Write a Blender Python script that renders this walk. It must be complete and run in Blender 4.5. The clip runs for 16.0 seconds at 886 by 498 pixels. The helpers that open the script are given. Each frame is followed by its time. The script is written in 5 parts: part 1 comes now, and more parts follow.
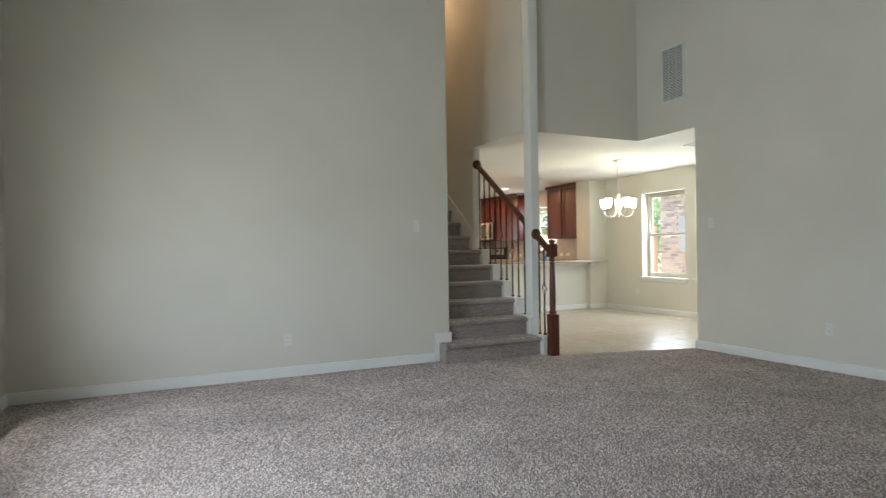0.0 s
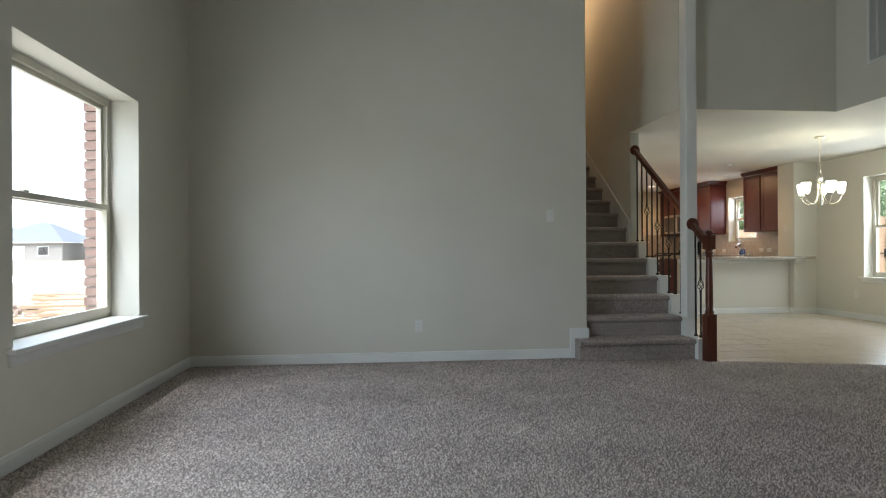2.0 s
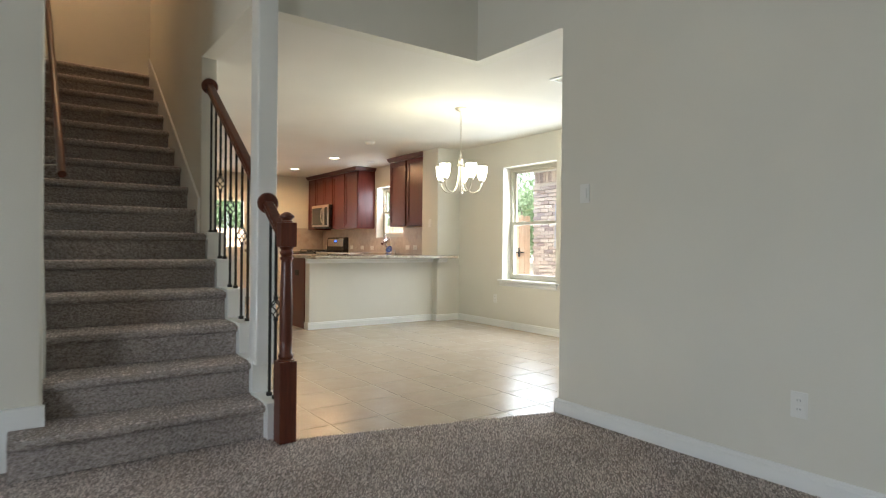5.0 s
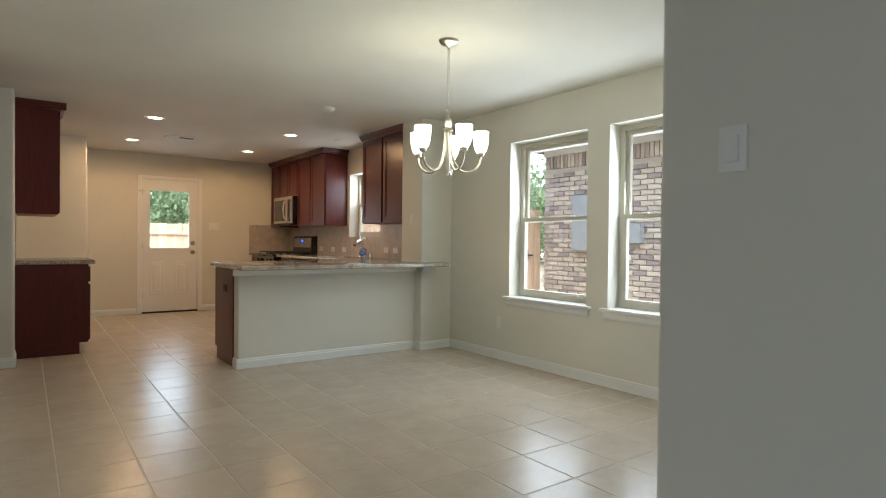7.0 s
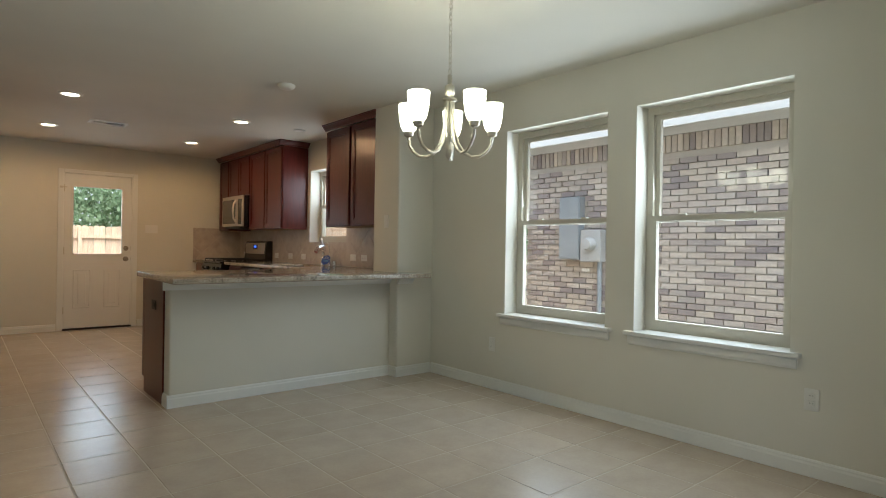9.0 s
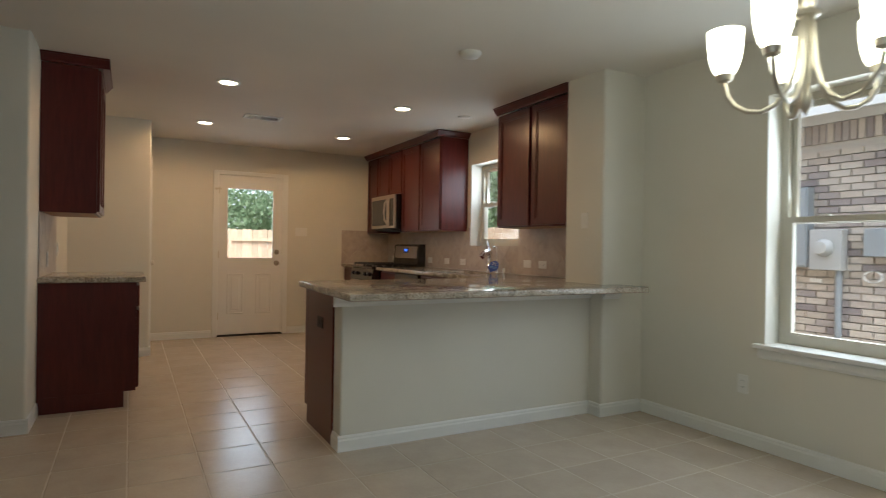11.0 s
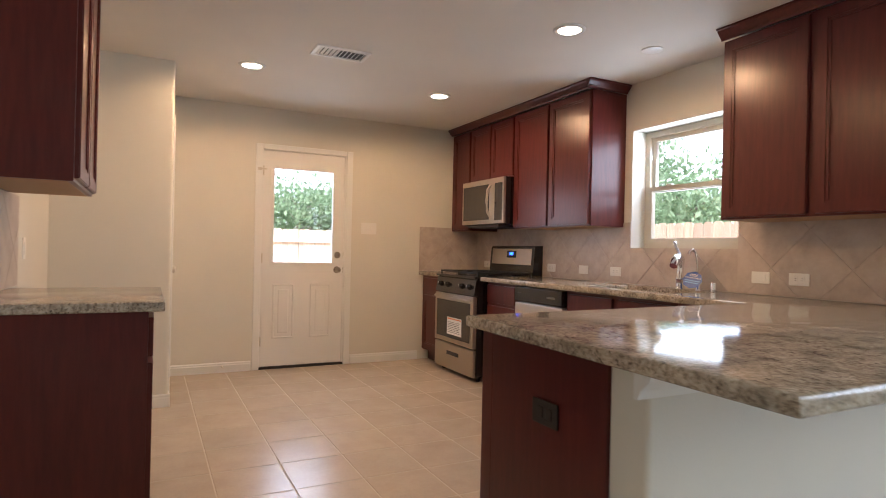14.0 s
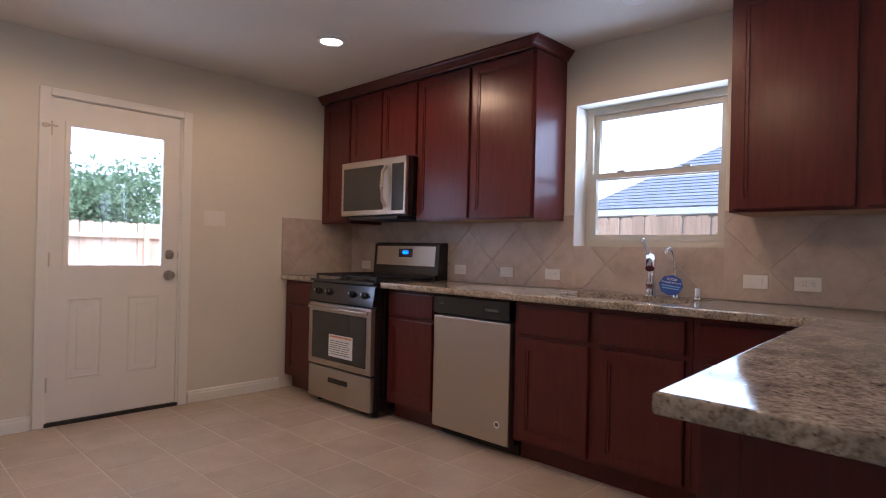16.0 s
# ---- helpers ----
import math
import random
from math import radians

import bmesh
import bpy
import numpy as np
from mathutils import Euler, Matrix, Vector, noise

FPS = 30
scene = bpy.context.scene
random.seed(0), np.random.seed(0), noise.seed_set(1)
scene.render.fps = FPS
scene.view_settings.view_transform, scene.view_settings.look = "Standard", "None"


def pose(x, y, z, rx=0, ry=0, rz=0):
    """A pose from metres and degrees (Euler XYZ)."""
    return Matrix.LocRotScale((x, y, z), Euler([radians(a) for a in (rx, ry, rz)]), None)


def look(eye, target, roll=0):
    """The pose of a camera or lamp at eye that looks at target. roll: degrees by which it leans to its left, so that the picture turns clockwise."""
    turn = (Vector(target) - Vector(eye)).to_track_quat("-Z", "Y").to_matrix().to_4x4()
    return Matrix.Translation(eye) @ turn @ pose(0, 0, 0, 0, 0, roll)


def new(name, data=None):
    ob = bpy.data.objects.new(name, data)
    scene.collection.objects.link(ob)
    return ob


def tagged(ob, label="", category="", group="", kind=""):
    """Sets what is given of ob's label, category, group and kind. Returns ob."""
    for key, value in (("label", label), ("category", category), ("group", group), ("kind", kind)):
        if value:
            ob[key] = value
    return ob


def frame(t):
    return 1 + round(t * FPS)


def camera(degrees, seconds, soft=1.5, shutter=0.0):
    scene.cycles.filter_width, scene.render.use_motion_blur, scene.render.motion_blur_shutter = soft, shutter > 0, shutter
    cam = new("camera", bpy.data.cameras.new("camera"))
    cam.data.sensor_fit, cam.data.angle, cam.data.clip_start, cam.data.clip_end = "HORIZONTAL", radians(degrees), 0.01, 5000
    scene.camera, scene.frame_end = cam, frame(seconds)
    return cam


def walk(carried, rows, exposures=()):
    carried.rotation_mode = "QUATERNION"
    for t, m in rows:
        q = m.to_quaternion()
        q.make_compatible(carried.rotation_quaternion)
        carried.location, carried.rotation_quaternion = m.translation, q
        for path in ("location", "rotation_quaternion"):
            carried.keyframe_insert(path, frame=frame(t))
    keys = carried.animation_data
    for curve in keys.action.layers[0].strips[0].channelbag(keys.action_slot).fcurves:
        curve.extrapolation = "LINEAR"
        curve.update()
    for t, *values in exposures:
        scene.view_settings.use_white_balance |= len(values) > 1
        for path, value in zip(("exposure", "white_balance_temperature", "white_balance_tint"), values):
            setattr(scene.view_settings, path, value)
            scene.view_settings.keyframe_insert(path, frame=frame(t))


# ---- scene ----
cam = camera(74.8, 16.0, soft=1.0, shutter=0.35)
PATH = [
    (0, (1.519, 1.187, 1.096), (2.383, 2.99, 1.108), -0.8),
    (0.5, (1.631, 1.065, 1.107), (2.247, 2.968, 1.117), -0.7),
    (1, (1.808, 1.021, 1.082), (2.24, 2.974, 1.093), -0.5),
    (1.5, (2.019, 1.005, 1.053), (2.307, 2.984, 1.061), -0.4),
    (2, (2.221, 1.068, 1.034), (2.41, 3.059, 1.04), -0.3),
    (2.5, (2.437, 1.318, 1.061), (2.813, 3.283, 1.051), 0.1),
    (3, (2.663, 1.584, 1.017), (3.351, 3.462, 1.008), 0.1),
    (3.5, (2.99, 1.973, 1.043), (3.863, 3.772, 1.031), 0.2),
    (4, (3.316, 2.372, 1.039), (4.339, 4.091, 1.028), 0.3),
    (4.5, (3.658, 2.77, 1.054), (4.781, 4.425, 1.041), 0.4),
    (5, (4.06, 3.204, 1.048), (5.23, 4.826, 1.038), 0.6),
    (5.2, (4.204, 3.363, 1.065), (5.379, 4.981, 1.045), 0.7),
    (7.5, (5.568, 5.125, 1.14), (6.738, 6.745, 1.114), 0.6),
    (8, (5.705, 5.357, 1.096), (6.954, 6.918, 1.103), 1.2),
    (8.2, (5.782, 5.423, 1.116), (7.071, 6.952, 1.114), 0.9),
    (10.3, (5.783, 6.339, 1.15), (7.009, 7.918, 1.146), 0.8),
    (10.5, (5.813, 6.476, 1.154), (6.959, 8.115, 1.148), 0.7),
    (11, (5.866, 6.847, 1.157), (6.816, 8.607, 1.154), 0.9),
    (11.5, (5.914, 7.237, 1.159), (6.747, 9.055, 1.154), 1.1),
    (12, (5.958, 7.633, 1.138), (6.748, 9.47, 1.132), 1.1),
    (12.5, (5.997, 7.99, 1.136), (6.764, 9.837, 1.134), 1.1),
    (13, (5.984, 8.344, 1.143), (6.755, 10.189, 1.143), 1.1),
    (13.5, (5.946, 8.67, 1.139), (6.763, 10.495, 1.14), 1.2),
    (14, (5.906, 9.06, 1.137), (6.812, 10.843, 1.143), 1.3),
    (14.5, (5.883, 9.425, 1.137), (6.903, 11.145, 1.144), 1.4),
    (15, (5.909, 9.776, 1.152), (7.075, 11.4, 1.155), 1.3),
    (15.5, (5.929, 10.117, 1.129), (7.243, 11.624, 1.143), 1.4),
    (16, (5.956, 10.39, 1.14), (7.396, 11.778, 1.147), 1.3),
]
EXPOSURES = [(0.0, 2.98, 5950, 7), (0.7, 2.8, 5900, 6), (1.5, 2.5, 5850, 6), (2.2, 2.38, 5850, 6), (3.5, 2.8, 5900, 8), (4.5, 3.0, 5950, 9), (5.0, 2.95, 6000, 9), (7.5, 2.0, 5760, 5), (8.2, 1.85, 5730, 4), (10.5, 1.7, 5760, 5), (11.5, 2.0, 5800, 8), (12.0, 2.15, 5900, 9), (12.5, 2.4, 6000, 11), (13.5, 2.72, 5800, 13), (14.5, 2.54, 5250, 16), (16.0, 2.08, 4850, 19)]
walk(cam, [(t, look(eye, target, roll)) for t, eye, target, roll in PATH], EXPOSURES)

# ---- world, sun, large lights ----
world = bpy.data.worlds.new("sky")
scene.world = world
world.use_nodes = True
wn = world.node_tree.nodes
sky = wn.new("ShaderNodeTexSky")
sky.sky_type = "NISHITA"
sky.sun_disc = False
sky.sun_elevation = radians(62)
sky.sun_rotation = radians(200)
sky.air_density, sky.dust_density, sky.ozone_density = 1.0, 2.0, 1.0
soft_sky = wn.new("ShaderNodeHueSaturation")
soft_sky.inputs["Saturation"].default_value = 0.35
world.node_tree.links.new(sky.outputs[0], soft_sky.inputs["Color"])
world.node_tree.links.new(soft_sky.outputs[0], wn["Background"].inputs[0])
wn["Background"].inputs[1].default_value = 0.15

sun_data = bpy.data.lights.new("sun", "SUN")
sun_data.energy, sun_data.angle, sun_data.color = 2.4, radians(30), (1.0, 0.96, 0.90)
sun = new("sun", sun_data)
sun.matrix_world = look((0, 0, 20), (0.3, 9, 0))


def area_lamp(name, place, target, w, h, watts, colour):
    d = bpy.data.lights.new(name, "AREA")
    d.shape, d.size, d.size_y, d.energy, d.color = "RECTANGLE", w, h, watts, colour
    ob = new(name, d)
    ob.matrix_world = look(place, target)
    return ob


DAY = (0.90, 0.97, 1.0)
WARM = (1.0, 0.57, 0.245)
BULB = (1.0, 0.93, 0.62)
# daylight in the window openings
area_lamp("window_light", (0.165, 4.765, 1.35), (2.0, 4.765, 1.6), 1.2, 1.4, 1.2, DAY)
area_lamp("window_light", (0.165, 3.095, 1.35), (2.0, 3.095, 1.9), 1.2, 1.4, 11.0, DAY)
area_lamp("window_light", (9.36, 8.48, 1.36), (7.0, 8.48, 1.0), 0.88, 1.4, 3.8, DAY)
area_lamp("window_light", (9.36, 7.33, 1.36), (7.0, 7.33, 1.0), 0.86, 1.4, 3.8, DAY)
area_lamp("window_light", (9.36, 11.89, 1.80), (7.0, 11.89, 1.2), 0.84, 0.50, 1.8, DAY)
area_lamp("window_light", (7.23, 14.9, 1.43), (7.23, 12.0, 0.9), 0.55, 0.88, 1.2, DAY)


def point_lamp(name, place, watts, colour, radius):
    d = bpy.data.lights.new(name, "POINT")
    d.energy, d.color, d.shadow_soft_size = watts, colour, radius
    ob = new(name, d)
    ob.location = place
    return ob


def spot_lamp(name, place, watts, colour, cone):
    d = bpy.data.lights.new(name, "SPOT")
    d.energy, d.color, d.shadow_soft_size, d.spot_size, d.spot_blend = watts, colour, 0.06, radians(cone), 0.35
    ob = new(name, d)
    ob.location = place
    return ob


DOWNLIGHTS = [(6.53, 11.68), (8.06, 11.74), (6.54, 13.40), (8.06, 13.43)]
for lx, ly in DOWNLIGHTS:
    spot_lamp("downlight_lamp", (lx, ly, 2.43), 9.4, WARM, 177)
CHX, CHY = 7.62, 7.85
SHADES = [(CHX + 0.22 * math.cos(a), CHY + 0.22 * math.sin(a)) for a in [radians(45 + 72 * k) for k in range(5)]]
for lx, ly in SHADES:
    point_lamp("chandelier_lamp", (lx, ly, 1.79), 0.05, BULB, 0.035)
point_lamp("upstairs_lamp", (4.45, 9.5, 4.95), 3.6, (1.0, 0.62, 0.33), 0.1)

# ---- materials ----


def material(name, rough=0.5, metal=0.0, colour=(0.5, 0.5, 0.5), coat=0.0, spec=0.5):
    m = bpy.data.materials.new(name)
    m.use_nodes = True
    b = m.node_tree.nodes["Principled BSDF"]
    b.inputs["Base Color"].default_value = (*colour, 1)
    b.inputs["Roughness"].default_value = rough
    b.inputs["Metallic"].default_value = metal
    b.inputs["Coat Weight"].default_value = coat
    b.inputs["Coat Roughness"].default_value = 0.2
    b.inputs["Specular IOR Level"].default_value = spec
    return m


def nodes_of(m):
    return m.node_tree.nodes, m.node_tree.links, m.node_tree.nodes["Principled BSDF"]


def coords(m, scale=(1, 1, 1), turn=(0, 0, 0), random_shift=False):
    n, l, _ = nodes_of(m)
    c = n.new("ShaderNodeTexCoord")
    mp = n.new("ShaderNodeMapping")
    mp.inputs["Scale"].default_value = scale
    mp.inputs["Rotation"].default_value = turn
    l.new(c.outputs["Object"], mp.inputs["Vector"])
    if random_shift:
        info = n.new("ShaderNodeObjectInfo")
        mul = n.new("ShaderNodeMath")
        mul.operation = "MULTIPLY"
        mul.inputs[1].default_value = 37.0
        l.new(info.outputs["Random"], mul.inputs[0])
        l.new(mul.outputs[0], mp.inputs["Location"])
    return mp.outputs["Vector"]


def noise_tex(m, vec, scale, detail=3.0, rough=0.55):
    n, l, _ = nodes_of(m)
    t = n.new("ShaderNodeTexNoise")
    t.inputs["Scale"].default_value, t.inputs["Detail"].default_value, t.inputs["Roughness"].default_value = scale, detail, rough
    l.new(vec, t.inputs["Vector"])
    return t.outputs["Fac"]


def ramp(m, fac, stops):
    n, l, _ = nodes_of(m)
    r = n.new("ShaderNodeValToRGB")
    while len(r.color_ramp.elements) < len(stops):
        r.color_ramp.elements.new(0.5)
    for e, (p, c) in zip(r.color_ramp.elements, stops):
        e.position, e.color = p, (*c, 1)
    l.new(fac, r.inputs["Fac"])
    return r.outputs["Color"]


def mix(m, fac, a, b, kind="MIX"):
    n, l, _ = nodes_of(m)
    x = n.new("ShaderNodeMix")
    x.data_type, x.blend_type = "RGBA", kind
    if isinstance(fac, float):
        x.inputs[0].default_value = fac
    else:
        l.new(fac, x.inputs[0])
    for v, s in ((a, 6), (b, 7)):
        if isinstance(v, tuple):
            x.inputs[s].default_value = (*v, 1)
        else:
            l.new(v, x.inputs[s])
    return x.outputs[2]


def bump(m, height, strength, distance):
    n, l, b = nodes_of(m)
    u = n.new("ShaderNodeBump")
    u.inputs["Strength"].default_value, u.inputs["Distance"].default_value = strength, distance
    l.new(height, u.inputs["Height"])
    prior = b.inputs["Normal"].links
    if prior:
        l.new(prior[0].from_socket, u.inputs["Normal"])
    l.new(u.outputs[0], b.inputs["Normal"])


def colour_in(m, socket):
    n, l, b = nodes_of(m)
    l.new(socket, b.inputs["Base Color"])


def rough_in(m, fac, lo, hi):
    n, l, b = nodes_of(m)
    r = n.new("ShaderNodeMapRange")
    r.inputs["To Min"].default_value, r.inputs["To Max"].default_value = lo, hi
    l.new(fac, r.inputs["Value"])
    l.new(r.outputs[0], b.inputs["Roughness"])


def paint(name, colour, orange_peel=0.25, rough=0.6):
    m = material(name, rough)
    v = coords(m)
    big = noise_tex(m, v, 1.3, 2.0)
    c2 = tuple(x * 0.94 for x in colour)
    colour_in(m, ramp(m, big, [(0.3, c2), (0.7, colour)]))
    bump(m, noise_tex(m, v, 130.0, 2.0), orange_peel, 0.002)
    bump(m, noise_tex(m, v, 9.0, 1.0), 0.05, 0.01)
    return m


WALL = paint("wall_paint", (0.705, 0.68, 0.60))
CEIL = paint("ceiling_paint", (0.73, 0.705, 0.645), 0.45, 0.75)
TRIM = paint("trim_paint", (0.80, 0.80, 0.77), 0.04, 0.35)
DOORP = paint("door_paint", (0.80, 0.79, 0.76), 0.05, 0.4)
PLASTIC = paint("white_plastic", (0.78, 0.77, 0.73), 0.0, 0.3)
VINYL = paint("window_vinyl", (0.56, 0.53, 0.44), 0.03, 0.4)

CARPET = material("carpet", 0.95, spec=0.1)
v = coords(CARPET)
fine = noise_tex(CARPET, v, 210.0, 3.0, 0.75)
mid = noise_tex(CARPET, v, 75.0, 2.0, 0.6)
wide = noise_tex(CARPET, v, 2.2, 2.0)
base = ramp(CARPET, fine, [(0.34, (0.11, 0.085, 0.075)), (0.5, (0.42, 0.355, 0.32)), (0.66, (0.78, 0.70, 0.65))])
base = mix(CARPET, 0.55, base, ramp(CARPET, mid, [(0.36, (0.20, 0.17, 0.155)), (0.64, (0.58, 0.53, 0.49))]))
shade_c = ramp(CARPET, wide, [(0.3, (0.86, 0.86, 0.86)), (0.7, (1.06, 1.06, 1.06))])
colour_in(CARPET, mix(CARPET, 1.0, base, shade_c, "MULTIPLY"))
bump(CARPET, mid, 0.9, 0.012)
bump(CARPET, fine, 0.9, 0.006)
PILE = material("carpet_pile", 0.95, spec=0.1)
geo = PILE.node_tree.nodes.new("ShaderNodeNewGeometry")
pc = ramp(PILE, geo.outputs["Random Per Island"], [(0.0, (0.37, 0.305, 0.28)), (0.35, (0.625, 0.535, 0.49)), (0.65, (0.87, 0.77, 0.715)), (1.0, (0.96, 0.875, 0.82))])
colour_in(PILE, mix(PILE, 1.0, pc, ramp(PILE, noise_tex(PILE, coords(PILE), 2.2, 2.0), [(0.3, (0.82, 0.82, 0.82)), (0.7, (1.05, 1.05, 1.05))]), "MULTIPLY"))

TILE = material("floor_tile", 0.26)
v = coords(TILE, random_shift=True)
cl = noise_tex(TILE, v, 5.0, 5.0, 0.6)
gr = noise_tex(TILE, v, 60.0, 3.0, 0.6)
tc = ramp(TILE, cl, [(0.3, (0.47, 0.395, 0.315)), (0.7, (0.55, 0.47, 0.38))])
tc = mix(TILE, 0.2, tc, ramp(TILE, gr, [(0.3, (0.42, 0.35, 0.28)), (0.7, (0.56, 0.48, 0.39))]))
info = TILE.node_tree.nodes.new("ShaderNodeObjectInfo")
tv = ramp(TILE, info.outputs["Random"], [(0.0, (0.97, 0.97, 0.97)), (1.0, (1.025, 1.02, 1.02))])
colour_in(TILE, mix(TILE, 1.0, tc, tv, "MULTIPLY"))
bump(TILE, gr, 0.03, 0.001)
# grey of the sheet that stands for the shade inside the return duct
DUCT_SHADE = paint("duct_shade_grey", (0.22, 0.22, 0.21), 0.0, 0.8)
GROUT = paint("grout", (0.51, 0.44, 0.355), 0.6, 0.9)

SPLASH = material("splash_tile", 0.35)
v = coords(SPLASH, random_shift=True)
cl = noise_tex(SPLASH, v, 7.0, 5.0, 0.65)
colour_in(SPLASH, ramp(SPLASH, cl, [(0.3, (0.40, 0.33, 0.28)), (0.55, (0.50, 0.43, 0.37)), (0.75, (0.56, 0.50, 0.44))]))
bump(SPLASH, noise_tex(SPLASH, v, 40.0, 3.0), 0.1, 0.003)
SGROUT = paint("splash_grout", (0.62, 0.57, 0.5), 0.3, 0.9)


def cherry(name, dark, light, gloss):
    m = material(name, gloss, coat=0.1, spec=0.32)
    v = coords(m, (14, 14, 1.6))
    g = noise_tex(m, v, 3.0, 5.0, 0.6)
    streak = noise_tex(m, coords(m, (60, 60, 3)), 3.0, 3.0, 0.6)
    c = ramp(m, g, [(0.3, dark), (0.7, light)])
    colour_in(m, mix(m, 0.1, c, ramp(m, streak, [(0.35, dark), (0.65, light)])))
    rough_in(m, g, gloss * 0.9, gloss * 1.15)
    bump(m, streak, 0.012, 0.001)
    return m


CHERRY = cherry("cherry_wood", (0.070, 0.012, 0.011), (0.105, 0.019, 0.016), 0.3)
RAILWOOD = cherry("rail_wood", (0.066, 0.017, 0.010), (0.128, 0.036, 0.018), 0.3)
CABINSIDE = material("cabinet_inside", 0.6, colour=(0.42, 0.27, 0.15))

GRANITE = material("granite", 0.1, spec=0.4)
v = coords(GRANITE)
n, l, b = nodes_of(GRANITE)
vor = n.new("ShaderNodeTexVoronoi")
vor.inputs["Scale"].default_value = 190.0
l.new(v, vor.inputs["Vector"])
patch = noise_tex(GRANITE, v, 75.0, 4.0, 0.65)
drift = noise_tex(GRANITE, v, 11.0, 5.0, 0.65)
c = ramp(GRANITE, patch, [(0.30, (0.05, 0.042, 0.036)), (0.42, (0.22, 0.175, 0.13)), (0.52, (0.46, 0.41, 0.34)), (0.70, (0.60, 0.57, 0.51))])
c2 = ramp(GRANITE, vor.outputs["Color"], [(0.12, (0.06, 0.05, 0.045)), (0.3, (0.40, 0.35, 0.29)), (0.8, (0.62, 0.58, 0.52))])
c = mix(GRANITE, 0.45, c, c2)
colour_in(GRANITE, mix(GRANITE, 1.0, c, ramp(GRANITE, drift, [(0.36, (0.50, 0.48, 0.45)), (0.5, (0.85, 0.82, 0.77)), (0.66, (1.05, 1.03, 0.98))]), "MULTIPLY"))
bump(GRANITE, patch, 0.06, 0.001)


def metal_brushed(name, colour, rough, scale):
    m = material(name, rough, 1.0, colour)
    g = noise_tex(m, coords(m, scale), 4.0, 3.0)
    rough_in(m, g, rough * 0.8, rough * 1.25)
    bump(m, g, 0.02, 0.001)
    return m


STEEL = metal_brushed("brushed_steel", (0.52, 0.465, 0.395), 0.36, (4, 4, 160))
CHROME = material("chrome", 0.07, 1.0, (0.82, 0.82, 0.83))
NICKEL = metal_brushed("brushed_nickel", (0.62, 0.58, 0.50), 0.3, (60, 60, 60))
BLACK = material("black_enamel", 0.18, colour=(0.012, 0.012, 0.013), coat=0.4)
BLACKM = material("black_iron", 0.55, colour=(0.014, 0.013, 0.012))
GLASSBLACK = material("dark_oven_glass", 0.06, colour=(0.02, 0.02, 0.02), coat=0.6)
LCD = material("display", 0.2, colour=(0.01, 0.02, 0.1))
LCD.node_tree.nodes["Principled BSDF"].inputs["Emission Color"].default_value = (0.03, 0.10, 1.0, 1)
LCD.node_tree.nodes["Principled BSDF"].inputs["Emission Strength"].default_value = 1.2
PAPER = paint("label_paper", (0.82, 0.82, 0.80), 0.0, 0.5)
INK = material("print_grey", 0.6, colour=(0.12, 0.12, 0.12))
TAGBLUE = material("blue_card", 0.35, colour=(0.025, 0.08, 0.38))
PALEBLUE = material("pale_blue_print", 0.4, colour=(0.20, 0.42, 0.75))
AGEDNICKEL = metal_brushed("aged_nickel", (0.34, 0.30, 0.25), 0.28, (60, 60, 60))
ORANGE = material("orange_print", 0.5, colour=(0.75, 0.25, 0.08))


def glow(name, colour, strength):
    m = material(name, 0.4, colour=(0.85, 0.83, 0.8))
    b = m.node_tree.nodes["Principled BSDF"]
    b.inputs["Emission Color"].default_value = (*colour, 1)
    b.inputs["Emission Strength"].default_value = strength
    return m


SHADEGLOW = glow("lit_frosted_glass", (1.0, 0.93, 0.66), 1.9)
LEDGLOW = glow("lit_lens", (1.0, 0.80, 0.55), 3.0)

GLASS = bpy.data.materials.new("window_glass")
GLASS.use_nodes = True
gn, gl = GLASS.node_tree.nodes, GLASS.node_tree.links
tr = gn.new("ShaderNodeBsdfTransparent")
gs = gn.new("ShaderNodeBsdfGlossy")
gs.inputs["Roughness"].default_value = 0.02
lw = gn.new("ShaderNodeLayerWeight")
lw.inputs["Blend"].default_value = 0.5
pw = gn.new("ShaderNodeMath")
pw.operation = "POWER"
pw.inputs[1].default_value = 3.5
fr = gn.new("ShaderNodeMath")
fr.operation = "MULTIPLY_ADD"
fr.inputs[1].default_value, fr.inputs[2].default_value = 0.5, 0.03
gl.new(lw.outputs["Facing"], pw.inputs[0])
gl.new(pw.outputs[0], fr.inputs[0])
mx = gn.new("ShaderNodeMixShader")
gl.new(fr.outputs[0], mx.inputs[0])
gl.new(tr.outputs[0], mx.inputs[1])
gl.new(gs.outputs[0], mx.inputs[2])
gl.new(mx.outputs[0], gn["Material Output"].inputs[0])

# ---- mesh helpers ----


def part(name, bm, mat, parent=None, label=""):
    me = bpy.data.meshes.new(name)
    bmesh.ops.recalc_face_normals(bm, faces=bm.faces[:])
    bm.to_mesh(me)
    bm.free()
    me.materials.append(mat)
    ob = new(name, me)
    if parent is not None:
        ob.parent = parent
    if label:
        ob["label"] = label
    return ob


def smooth(ob, angle=35):
    ob.data.shade_smooth()
    lim = radians(angle)
    bm = bmesh.new()
    bm.from_mesh(ob.data)
    for e in bm.edges:
        e.smooth = len(e.link_faces) == 2 and e.calc_face_angle(9) < lim
    bm.to_mesh(ob.data)
    bm.free()
    return ob


def thing(name, label, category, group="", kind=""):
    return tagged(new(name), label, category, group, kind)


